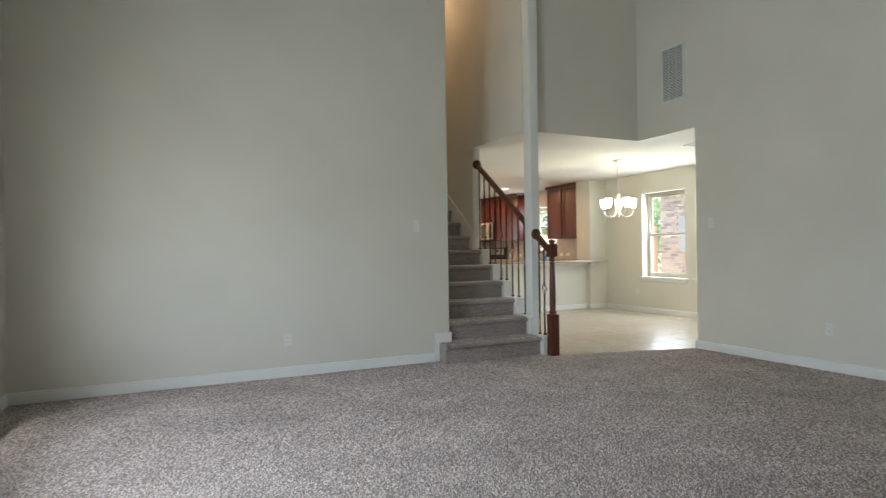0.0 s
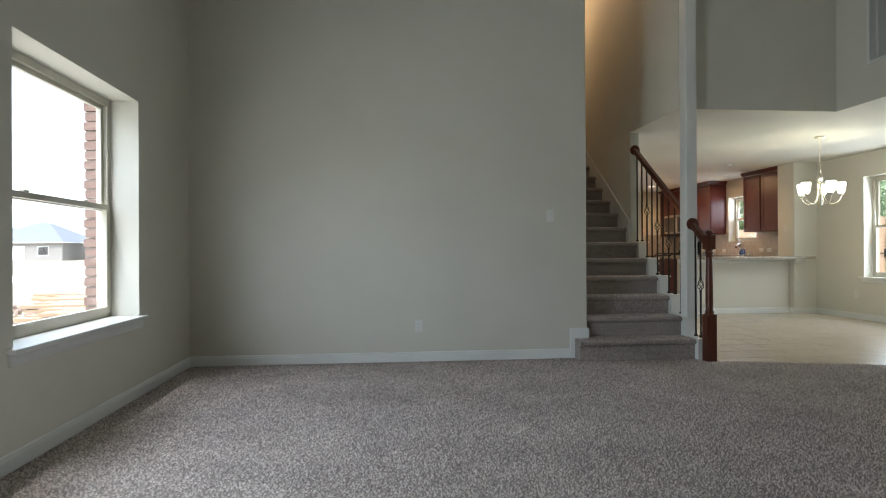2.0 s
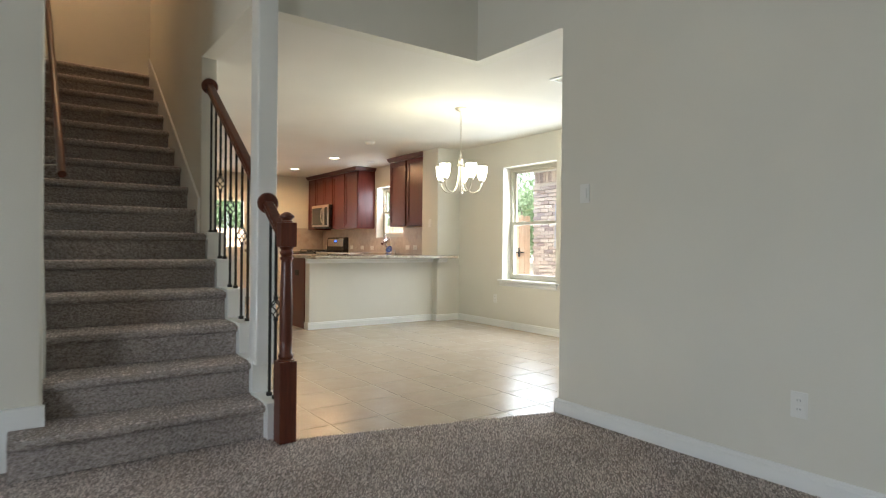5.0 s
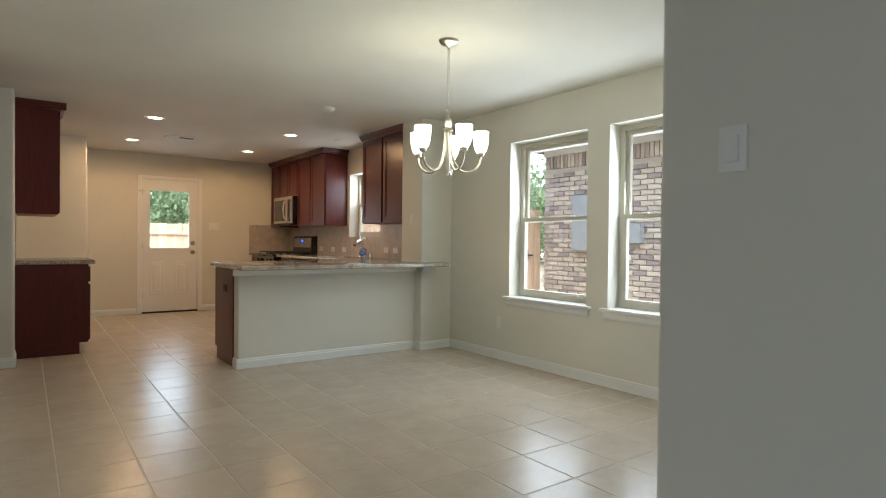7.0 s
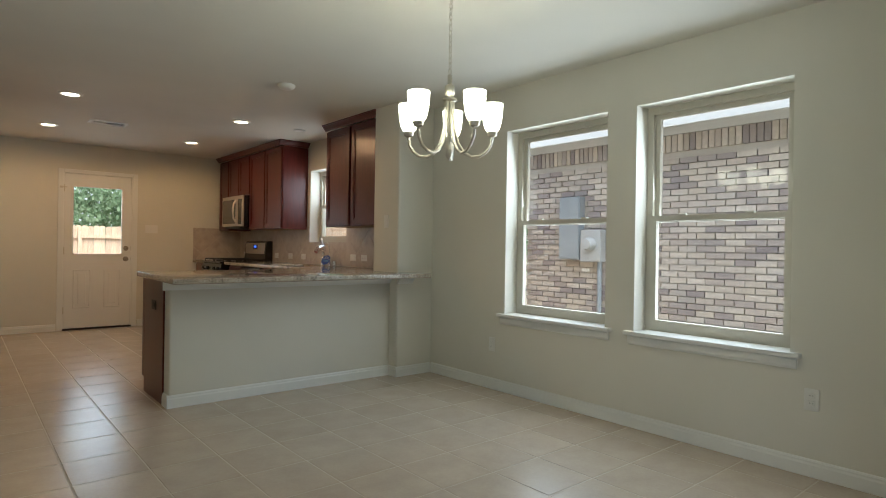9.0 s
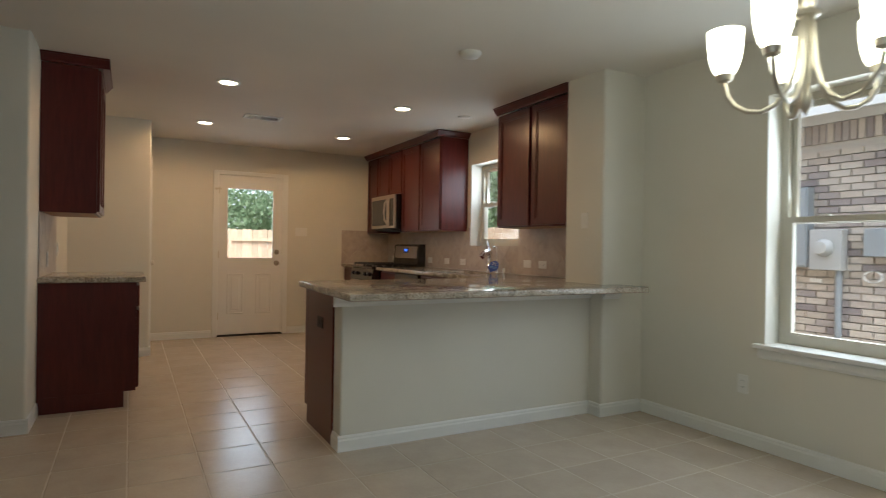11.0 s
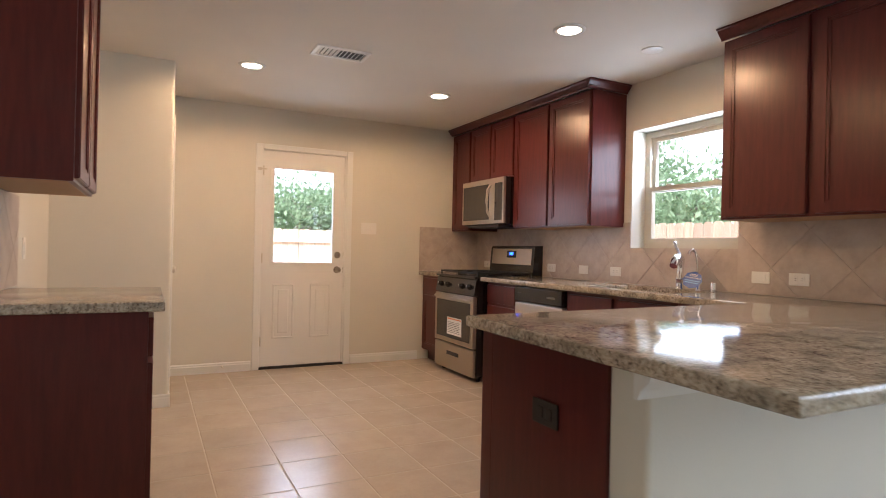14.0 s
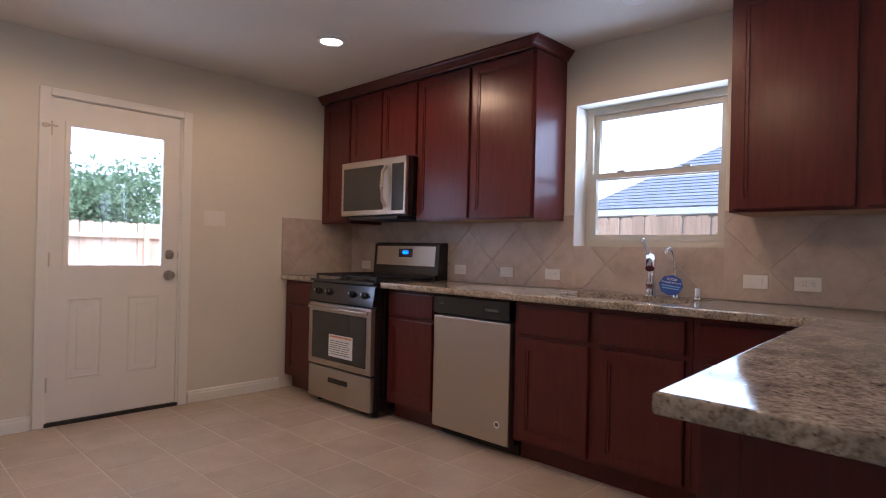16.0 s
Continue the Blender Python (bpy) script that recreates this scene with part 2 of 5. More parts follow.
def box(bm, x0, x1, y0, y1, z0, z1, bev=0.0, seg=2):
    m = Matrix.LocRotScale(((x0 + x1) / 2, (y0 + y1) / 2, (z0 + z1) / 2), None, (x1 - x0, y1 - y0, z1 - z0))
    vs = bmesh.ops.create_cube(bm, size=1, matrix=m)["verts"]
    if bev > 0:
        es = list({e for w in vs for e in w.link_edges})
        bmesh.ops.bevel(bm, geom=es, offset=bev, segments=seg, affect="EDGES", profile=0.6)
    return bm


def boxed(name, mat, parent, x0, x1, y0, y1, z0, z1, bev=0.003, label="", seg=2):
    ob = part(name, box(bmesh.new(), x0, x1, y0, y1, z0, z1, bev, seg), mat, parent, label)
    return ob


def cylinder(bm, p, q, r, r2=None, seg=16):
    p, q = Vector(p), Vector(q)
    d = q - p
    m = Matrix.Translation((p + q) / 2) @ d.to_track_quat("Z", "Y").to_matrix().to_4x4()
    bmesh.ops.create_cone(bm, cap_ends=True, segments=seg, radius1=r, radius2=r if r2 is None else r2, depth=d.length, matrix=m)
    return bm


def lathe(bm, centre, profile, seg=24, axis=(0, 0, 1)):
    """A turned body: profile is (radius, height) pairs along the axis."""
    turn = Vector(axis).to_track_quat("Z", "Y").to_matrix()
    rings = []
    for r, h in profile:
        ring = []
        for k in range(seg):
            a = 2 * math.pi * k / seg
            ring.append(bm.verts.new(Vector(centre) + turn @ Vector((r * math.cos(a), r * math.sin(a), h))))
        rings.append(ring)
    for a, b in zip(rings, rings[1:]):
        for k in range(seg):
            bm.faces.new((a[k], a[(k + 1) % seg], b[(k + 1) % seg], b[k]))
    bm.faces.new(rings[0][::-1])
    bm.faces.new(rings[-1])
    return bm


def tube(bm, points, r, seg=8, closed=False):
    pts = [Vector(p) for p in points]
    rings = []
    n = len(pts)
    for i, p in enumerate(pts):
        a = pts[(i - 1) % n] if closed or i else p
        b = pts[(i + 1) % n] if closed or i < n - 1 else p
        q = (b - a).to_track_quat("Z", "Y" if abs((b - a).normalized().y) < 0.9 else "X").to_matrix()
        rr = r[i] if isinstance(r, list) else r
        rings.append([bm.verts.new(p + q @ Vector((rr * math.cos(2 * math.pi * k / seg), rr * math.sin(2 * math.pi * k / seg), 0))) for k in range(seg)])
    pairs = list(zip(rings, rings[1:])) + ([(rings[-1], rings[0])] if closed else [])
    for a, b in pairs:
        for k in range(seg):
            bm.faces.new((a[k], a[(k + 1) % seg], b[(k + 1) % seg], b[k]))
    if not closed:
        bm.faces.new(rings[0][::-1])
        bm.faces.new(rings[-1])
    return bm


def sweep(bm, section, a, b, up=(0, 0, 1)):
    """A straight moulding from a to b; section is (out, up) pairs, out to the right of the run."""
    a, b, up = Vector(a), Vector(b), Vector(up)
    out = (b - a).cross(up).normalized()
    r1 = [bm.verts.new(a + out * o + up * u) for o, u in section]
    r2 = [bm.verts.new(b + out * o + up * u) for o, u in section]
    k = len(section)
    for i in range(k):
        bm.faces.new((r1[i], r1[(i + 1) % k], r2[(i + 1) % k], r2[i]))
    bm.faces.new(r1[::-1])
    bm.faces.new(r2)
    return bm


def prism(bm, poly, axis, w0, w1):
    """A polygon of (u, v) pairs pushed from w0 to w1 along axis 0, 1 or 2."""
    def at(u, vv, w):
        return ((w, u, vv), (u, w, vv), (u, vv, w))[axis]
    lo = [bm.verts.new(at(u, vv, w0)) for u, vv in poly]
    hi = [bm.verts.new(at(u, vv, w1)) for u, vv in poly]
    k = len(poly)
    for i in range(k):
        bm.faces.new((lo[i], lo[(i + 1) % k], hi[(i + 1) % k], hi[i]))
    bm.faces.new(lo[::-1])
    bm.faces.new(hi)
    return bm


def slab(bm, axis, w0, w1, u0, u1, v0, v1, holes=()):
    """A slab across the axis from w0 to w1 with rectangular holes (u0, u1, v0, v1) through it."""
    us = sorted({u0, u1, *[h[i] for h in holes for i in (0, 1)]})
    vs = sorted({v0, v1, *[h[i] for h in holes for i in (2, 3)]})
    us = [u for u in us if u0 <= u <= u1]
    vs = [w for w in vs if v0 <= w <= v1]

    def full(i, j):
        if i < 0 or j < 0 or i >= len(us) - 1 or j >= len(vs) - 1:
            return False
        cu, cv = (us[i] + us[i + 1]) / 2, (vs[j] + vs[j + 1]) / 2
        return not any(h[0] < cu < h[1] and h[2] < cv < h[3] for h in holes)

    def at(u, vv, w):
        return ((w, u, vv), (u, w, vv), (u, vv, w))[axis]
    seen = {}

    def vert(i, j, k):
        if (i, j, k) not in seen:
            seen[i, j, k] = bm.verts.new(at(us[i], vs[j], (w0, w1)[k]))
        return seen[i, j, k]
    for i in range(len(us) - 1):
        for j in range(len(vs) - 1):
            if not full(i, j):
                continue
            for k in (0, 1):
                bm.faces.new([vert(i, j, k), vert(i + 1, j, k), vert(i + 1, j + 1, k), vert(i, j + 1, k)])
            for di, dj, p, q in ((-1, 0, (i, j), (i, j + 1)), (1, 0, (i + 1, j), (i + 1, j + 1)), (0, -1, (i, j), (i + 1, j)), (0, 1, (i, j + 1), (i + 1, j + 1))):
                if not full(i + di, j + dj):
                    bm.faces.new([vert(*p, 0), vert(*q, 0), vert(*q, 1), vert(*p, 1)])
    bmesh.ops.recalc_face_normals(bm, faces=bm.faces[:])
    return bm


def round_edges(bm, test, radius, seg=4):
    es = [e for e in bm.edges if len(e.link_faces) == 2 and e.calc_face_angle(0) > 0.5 and test((e.verts[0].co + e.verts[1].co) / 2, e.verts[1].co - e.verts[0].co)]
    if es:
        bmesh.ops.bevel(bm, geom=es, offset=radius, segments=seg, affect="EDGES", profile=0.5)
    return bm


def near(x, y):
    """Upright edges at one spot of the plan."""
    return lambda mid, d: abs(mid.x - x) < 0.02 and abs(mid.y - y) < 0.02 and abs(d.z) > 0.1


def structure(name, bm, mat, label, category, parts_of=None):
    return tagged(part(name, bm, mat), label, category, kind="structure")


# ---- walls ----
TOP = 5.2
CEILZ = 2.44
WIN_L = [(4.02, 5.43, 0.575, 2.12), (2.33, 3.74, 0.575, 2.12)]
WIN_R = [(8.01, 8.955, 0.615, 2.09), (6.86, 7.79, 0.615, 2.09)]
WIN_K = (11.44, 12.345, 1.19, 2.08)


RISE, RUN, N0 = 0.1867, 0.258, 6.30


def wall(name, bm, label="warm greige painted drywall wall", mat=None, category="wall"):
    ob = part(name, bm, mat or WALL)
    smooth(ob, 40)
    return tagged(ob, label, category, kind="structure")


wall("wall_left", slab(bmesh.new(), 0, 0.145, 0.435, -1.4, 6.50, -0.05, TOP, WIN_L), "warm greige painted wall with two tall windows")
bm = slab(bmesh.new(), 1, 6.50, 6.62, 0.235, 4.13, -0.05, TOP)
wall("wall_living", round_edges(bm, near(4.13, 6.50), 0.02), "large plain greige painted living room wall")
wall("wall_stair_left", slab(bmesh.new(), 0, 4.01, 4.13, 6.62, 11.1, -0.05, TOP))
wall("wall_stair_back", slab(bmesh.new(), 1, 11.1, 11.2, 3.0, 6.9, 2.60, TOP))
bm = slab(bmesh.new(), 0, 6.81, 6.93, -1.4, 6.60, -0.05, TOP, [(5.757, 6.61, -0.06, CEILZ)])
round_edges(bm, near(6.81, 5.757), 0.02)
wall("wall_right", bm, "greige painted living room wall with a return air grille")
bm = slab(bmesh.new(), 1, 6.60, 6.72, 5.235, 6.93, CEILZ, TOP)
wall("wall_header", bm, "greige painted upper wall above the dining opening")
bm = slab(bmesh.new(), 0, 5.12, 5.235, 6.60, 10.0, -0.05, TOP, [(6.59, 7.78, -0.06, CEILZ)])
round_edges(bm, near(5.12, 7.78), 0.012)
round_edges(bm, near(5.235, 7.78), 0.012)
wall("wall_stair_right", bm, "greige painted wall beside the staircase")
bm = box(bmesh.new(), 5.12, 5.235, 6.47, 6.598, 0.36, TOP, 0.012, 3)
wall("wall_column", bm, "white painted square column at the staircase", TRIM, "column")
wall("wall_back", slab(bmesh.new(), 1, -1.6, -1.4, 0.235, 6.93, -0.05, TOP))
bm = slab(bmesh.new(), 0, 9.18, 9.38, 5.637, 14.85, -0.05, 2.75, [*WIN_R, WIN_K])
wall("wall_windows", bm, "pale greige painted wall with dining and kitchen windows")
wall("wall_dining_south", slab(bmesh.new(), 1, 5.637, 5.757, 6.93, 9.18, -0.05, 2.75))
DOOR_X0, DOOR_X1 = 6.835, 7.655
wall("wall_north", slab(bmesh.new(), 1, 14.65, 14.85, 4.0, 9.18, -0.05, 2.75, [(DOOR_X0, DOOR_X1, -0.06, 2.065)]), "warm beige painted kitchen wall with the back door")
bm = slab(bmesh.new(), 0, 5.20, 5.32, 11.15, 14.65, -0.05, CEILZ)
wall("wall_kitchen_left", round_edges(bm, near(5.32, 11.15), 0.02))
wall("wall_recess", slab(bmesh.new(), 1, 11.15, 11.27, 4.3, 5.20, -0.05, CEILZ))
wall("wall_recess_side", slab(bmesh.new(), 0, 4.2, 4.3, 9.9, 11.27, -0.05, CEILZ))
bm = slab(bmesh.new(), 1, 13.60, 13.70, 5.32, 6.05, -0.05, CEILZ)
wall("wall_pantry", round_edges(bm, near(6.05, 13.60), 0.02), "beige painted pantry wall")
PDOOR = (13.80, 14.56)
wall("wall_pantry_side", slab(bmesh.new(), 0, 5.95, 6.05, 13.70, 14.65, -0.05, CEILZ, [(PDOOR[0], PDOOR[1], -0.06, 2.05)]))
bm = slab(bmesh.new(), 1, 9.90, 10.29, 8.79, 9.18, -0.05, CEILZ)
wall("wall_pillar", round_edges(bm, near(8.79, 9.90), 0.02), "pale painted wall stub beside the peninsula")
bm = slab(bmesh.new(), 1, 10.02, 10.14, 6.928, 8.79, -0.05, 0.875)
wall("wall_half", round_edges(bm, near(6.928, 10.02), 0.015), "pale painted half wall under the granite peninsula")

# ---- ceilings and floors ----
CE = [(5.235, 6.72), (6.93, 6.72), (6.93, 5.757), (9.18, 5.757), (9.18, 14.65), (4.2, 14.65), (4.2, 9.9), (5.235, 9.9)]
structure("ceiling", prism(bmesh.new(), CE, 2, CEILZ, 2.56), CEIL, "pale greige painted textured flat ceiling", "ceiling")
structure("ceiling_living", slab(bmesh.new(), 2, TOP, TOP + 0.1, 0.235, 6.93, -1.6, 11.2), CEIL, "pale painted high living room ceiling", "ceiling")
structure("floor_upstairs", slab(bmesh.new(), 2, 2.60, 2.80, 3.0, 6.9, 10.02, 11.1), CARPET, "grey brown carpeted upstairs landing", "floor")
wall("wall_upstairs_left", slab(bmesh.new(), 0, 2.9, 3.0, 9.0, 11.2, 2.6, TOP))
wall("wall_upstairs_right", slab(bmesh.new(), 0, 6.9, 7.0, 6.72, 11.2, 2.6, TOP))
CP = [(0.435, -1.4), (6.81, -1.4), (6.81, 5.77), (5.245, 6.20), (5.245, 6.50), (0.435, 6.50)]
carpet = structure("carpet", prism(bmesh.new(), CP, 2, -0.04, -0.006), CARPET, "grey brown speckled cut pile carpet", "carpet")


def pile(x0, x1, y0, y1, pitch, inside, parent, lift=0.0, seed=5):
    """Short leaning tufts of yarn over a rectangle of the carpet."""
    rng = np.random.default_rng(seed)
    gx, gy = np.meshgrid(np.arange(x0, x1, pitch), np.arange(y0, y1, pitch))
    c = np.stack([gx.ravel(), gy.ravel()], 1) + rng.uniform(-0.45, 0.45, (gx.size, 2)) * pitch
    c = c[inside(c[:, 0], c[:, 1])]
    n = len(c)
    a = rng.uniform(0, 2 * np.pi, n)
    r = pitch * rng.uniform(0.42, 0.62, n)
    v = np.zeros((n, 4, 3))
    for k in range(3):
        v[:, k, 0] = c[:, 0] + r * np.cos(a + k * 2.0944)
        v[:, k, 1] = c[:, 1] + r * np.sin(a + k * 2.0944)
        v[:, k, 2] = lift - 0.0075
    v[:, 3, :2] = c + rng.normal(0, 0.45, (n, 2)) * pitch
    v[:, 3, 2] = lift + rng.uniform(-0.001, 0.007, n)
    base4 = np.arange(n)[:, None, None] * 4
    f = (base4 + np.array([[0, 1, 3], [1, 2, 3], [2, 0, 3]])[None]).reshape(-1)
    me = bpy.data.meshes.new("carpet_pile")
    me.vertices.add(n * 4)
    me.vertices.foreach_set("co", v.reshape(-1))
    me.loops.add(len(f))
    me.loops.foreach_set("vertex_index", f.astype(np.int32))
    me.polygons.add(len(f) // 3)
    me.polygons.foreach_set("loop_start", np.arange(0, len(f), 3, dtype=np.int32))
    me.update(calc_edges=True)
    me.materials.append(PILE)
    ob = new("carpet_pile", me)
    ob.parent = parent
    ob["kind"] = "stuff"
    return ob


pile(0.45, 6.80, 1.6, 6.48, 0.0115, lambda x, y: ((x < 5.24) | (y < 6.20 - (x - 5.245) * 0.265)) & ~((x > 4.0) & (x < 5.25) & (y > N0 + 0.03)), carpet)
floor = structure("floor", slab(bmesh.new(), 2, -0.12, -0.0137, 0.2, 9.4, -1.6, 14.86), GROUT, "beige ceramic tiled floor with pale grout", "floor")

# ---- mouldings ----
BASE = [(0, 0), (0.014, 0), (0.014, 0.062), (0.010, 0.072), (0.010, 0.080), (0.005, 0.088), (0, 0.09)]


def baseboard(runs, z=-0.012):
    for a, b in runs:
        ob = part("baseboard", sweep(bmesh.new(), BASE, (*a, z), (*b, z)), TRIM)
        tagged(ob, "white painted moulded baseboard along the wall", "baseboard", kind="structure")


baseboard([((0.435, 6.50), (3.96, 6.50)), ((0.435, -1.4), (0.435, 6.486)), ((6.81, 5.757), (6.81, -1.4))], 0.0)
baseboard([((6.824, 5.757), (6.795, 5.757))], 0.0)
baseboard([((9.18, 9.886), (9.18, 5.757)), ((8.776, 9.90), (9.166, 9.90)), ((8.79, 10.006), (8.79, 9.90)), ((6.914, 10.02), (8.79, 10.02)), ((6.928, 10.14), (6.928, 10.02)),
           ((6.064, 14.65), (6.77, 14.65)), ((7.72, 14.65), (8.46, 14.65)), ((5.334, 13.60), (6.064, 13.60)), ((6.05, 13.60), (6.05, 13.73)), ((6.05, 14.62), (6.05, 14.64)),
           ((5.32, 11.15), (5.32, 11.555)), ((4.4, 11.15), (5.334, 11.15)), ((5.32, 12.36), (5.32, 13.586)), ((5.235, 7.78), (5.235, 9.98)), ((6.93, 5.757), (9.166, 5.757))])

# ---- windows ----


def window(name, axis_x, side, y0, y1, z0, z1, label, stool=True, depth=0.135):
    """A single-hung window in a wall of constant x; side +1: the room lies towards +x."""
    w = tagged(new(name), label, "window", kind="structure")
    out = axis_x - side * depth
    a, b = sorted((out, out - side * 0.06))
    fw = 0.045
    bm = bmesh.new()
    slab(bm, 0, a, b, y0, y1, z0, z1, [(y0 + fw, y1 - fw, z0 + fw, z1 - fw)])
    part("window_frame", bm, VINYL, w)
    zm = z0 + (z1 - z0) * 0.5
    inner = sorted((out + side * 0.012, out - side * 0.022))
    outer = sorted((out - side * 0.026, out - side * 0.055))
    for nm, (p, q), lo, hi in (("lower_sash", inner, z0 + fw - 0.004, zm + 0.02), ("upper_sash", outer, zm - 0.02, z1 - fw + 0.004)):
        bm = bmesh.new()
        r = 0.034
        slab(bm, 0, p, q, y0 + fw - 0.004, y1 - fw + 0.004, lo, hi, [(y0 + fw + r, y1 - fw - r, lo + r, hi - r)])
        sash = part(nm, bm, VINYL, w)
        g = part("pane", box(bmesh.new(), (p + q) / 2 - 0.002, (p + q) / 2 + 0.002, y0 + fw + r - 0.002, y1 - fw - r + 0.002, lo + r - 0.002, hi - r + 0.002), GLASS, sash)
        g.visible_shadow = False
    for yy in (y0 + (y1 - y0) * 0.28, y0 + (y1 - y0) * 0.72):
        x = out + side * 0.016
        boxed("sash_lock", VINYL, w, x - 0.014, x + 0.014, yy - 0.025, yy + 0.025, zm + 0.018, zm + 0.03, 0.004)
    if stool:
        p, q = sorted((axis_x - side * (depth - 0.001), axis_x + side * 0.045))
        boxed("window_sill", TRIM, w, p, q, y0 - 0.055, y1 + 0.055, z0 - 0.022, z0 + 0.003, 0.006)
        sec = [(0, 0), (0.010, 0), (0.018, 0.018), (0.018, 0.05), (0.012, 0.06), (0, 0.06)]
        ya, yb = (y0 - 0.035, y1 + 0.035) if side > 0 else (y1 + 0.035, y0 - 0.035)
        part("apron", sweep(bmesh.new(), sec, (axis_x, ya, z0 - 0.083), (axis_x, yb, z0 - 0.083)), TRIM, w)
    return w


for k, (a, b, c, d) in enumerate(WIN_L):
    window("window_%d" % (k + 1), 0.435, 1, a, b, c, d, "single-hung vinyl window with a white sill", depth=0.195)
for k, (a, b, c, d) in enumerate(WIN_R):
    window("window_%d" % (k + 3), 9.18, -1, a, b, c, d, "single-hung tan vinyl window with a white sill")
window("window_5", 9.18, -1, *WIN_K, "small single-hung vinyl window over the sink", stool=False)

# ---- back door ----
door = tagged(new("door_1"), "white half-glazed exterior door, closed", "door", kind="structure")
DX0, DX1 = 6.857, 7.633
GX0, GX1, GZ0, GZ1 = 6.945, 7.525, 0.985, 1.885
LOW = [(6.955, 7.16, 0.27, 0.79), (7.31, 7.515, 0.27, 0.79)]
bm = slab(bmesh.new(), 1, 14.66, 14.70, DX0, DX1, 0.012, 2.045, [(GX0, GX1, GZ0, GZ1)])
part("door_leaf", bm, DOORP, door)
for x0, x1, z0, z1 in LOW:
    bm = bmesh.new()
    steps = [(0.0, 14.66), (0.012, 14.654), (0.028, 14.666), (0.045, 14.664), (0.06, 14.656)]
    rings = []
    for o, y in steps:
        rings.append([bm.verts.new(p) for p in ((x0 + o, y, z0 + o), (x1 - o, y, z0 + o), (x1 - o, y, z1 - o), (x0 + o, y, z1 - o))])
    for r1, r2 in zip(rings, rings[1:]):
        for k in range(4):
            bm.faces.new((r1[k], r1[(k + 1) % 4], r2[(k + 1) % 4], r2[k]))
    bm.faces.new(rings[-1])
    part("panel", bm, DOORP, door)
bm = slab(bmesh.new(), 1, 14.648, 14.668, GX0 - 0.022, GX1 + 0.022, GZ0 - 0.022, GZ1 + 0.022, [(GX0 + 0.008, GX1 - 0.008, GZ0 + 0.008, GZ1 - 0.008)])
part("glazing_bead", bm, DOORP, door)
g = part("pane", box(bmesh.new(), GX0, GX1, 14.676, 14.682, GZ0, GZ1), GLASS, door)
g.visible_shadow = False
for zz, r in ((0.925, 0.028), (1.07, 0.026)):
    bm = lathe(bmesh.new(), (7.573, 14.66, zz), [(0.001, 0.0), (0.034, 0.0), (0.034, 0.006), (0.028, 0.011), (0.012, 0.014), (0.011, 0.03), (0.022, 0.036), (r, 0.048), (r * 0.9, 0.060), (0.012, 0.066)] if zz < 1 else
               [(0.001, 0.0), (0.033, 0.0), (0.033, 0.010), (0.026, 0.018), (0.01, 0.02)], 24, (0, -1, 0))
    smooth(part("door_knob" if zz < 1 else "deadbolt", bm, AGEDNICKEL, door))
for zz in (0.25, 1.03, 1.85):
    part("hinge", cylinder(bmesh.new(), (DX0 - 0.006, 14.653, zz - 0.045), (DX0 - 0.006, 14.653, zz + 0.045), 0.006), NICKEL, door)
for zz in (0.925, 1.07):
    boxed("strike_plate", AGEDNICKEL, door, 7.634, 7.650, 14.655, 14.662, zz - 0.028, zz + 0.028, 0.0)
boxed("threshold", BLACKM, door, DX0 - 0.02, DX1 + 0.02, 14.64, 14.78, -0.013, 0.010, 0.002, "dark metal threshold")
CAS = 0.057
trim = tagged(new("door_trim"), "white moulded door casing", "trim", kind="structure")
for x0, x1, z0, z1 in ((DOOR_X0 - CAS, DOOR_X0 + 0.006, -0.012, 2.10), (DOOR_X1 - 0.006, DOOR_X1 + CAS, -0.012, 2.10), (DOOR_X0 + 0.006, DOOR_X1 - 0.006, 2.05, 2.10)):
    bm = box(bmesh.new(), x0, x1, 14.634, 14.65, z0, z1, 0.005)
    part("casing", bm, TRIM, trim)
for x0, x1, z0, z1 in ((DOOR_X0, DOOR_X0 + 0.02, 0.0, 2.06), (DOOR_X1 - 0.02, DOOR_X1, 0.0, 2.06), (DOOR_X0 + 0.02, DOOR_X1 - 0.02, 2.047, 2.06)):
    part("jamb", box(bmesh.new(), x0, x1, 14.651, 14.84, z0, z1), TRIM, trim)

# pantry door, closed, in the side of the pantry block
pd = tagged(new("door_2"), "white panelled interior pantry door, closed", "door", kind="structure")
boxed("door_leaf", DOORP, pd, 5.99, 6.03, PDOOR[0] + 0.02, PDOOR[1] - 0.02, 0.012, 2.03)
bm = lathe(bmesh.new(), (6.03, PDOOR[0] + 0.09, 0.95), [(0.001, 0.0), (0.030, 0.0), (0.030, 0.006), (0.011, 0.012), (0.011, 0.03), (0.024, 0.036), (0.028, 0.048), (0.024, 0.058), (0.01, 0.063)], 20, (1, 0, 0))
smooth(part("door_knob", bm, NICKEL, pd))
for zz in (0.25, 1.05, 1.82):
    part("hinge", cylinder(bmesh.new(), (6.045, PDOOR[1] - 0.02, zz - 0.045), (6.045, PDOOR[1] - 0.02, zz + 0.045), 0.006), NICKEL, pd)
pt = tagged(new("pantry_door_trim"), "white moulded door casing", "trim", kind="structure")
for y0, y1, z0, z1 in ((PDOOR[0] - CAS, PDOOR[0] + 0.006, -0.012, 2.09), (PDOOR[1] - 0.006, PDOOR[1] + CAS, -0.012, 2.09), (PDOOR[0] + 0.006, PDOOR[1] - 0.006, 2.035, 2.09)):
    boxed("casing", TRIM, pt, 6.05, 6.066, y0, y1, z0, z1, 0.005)

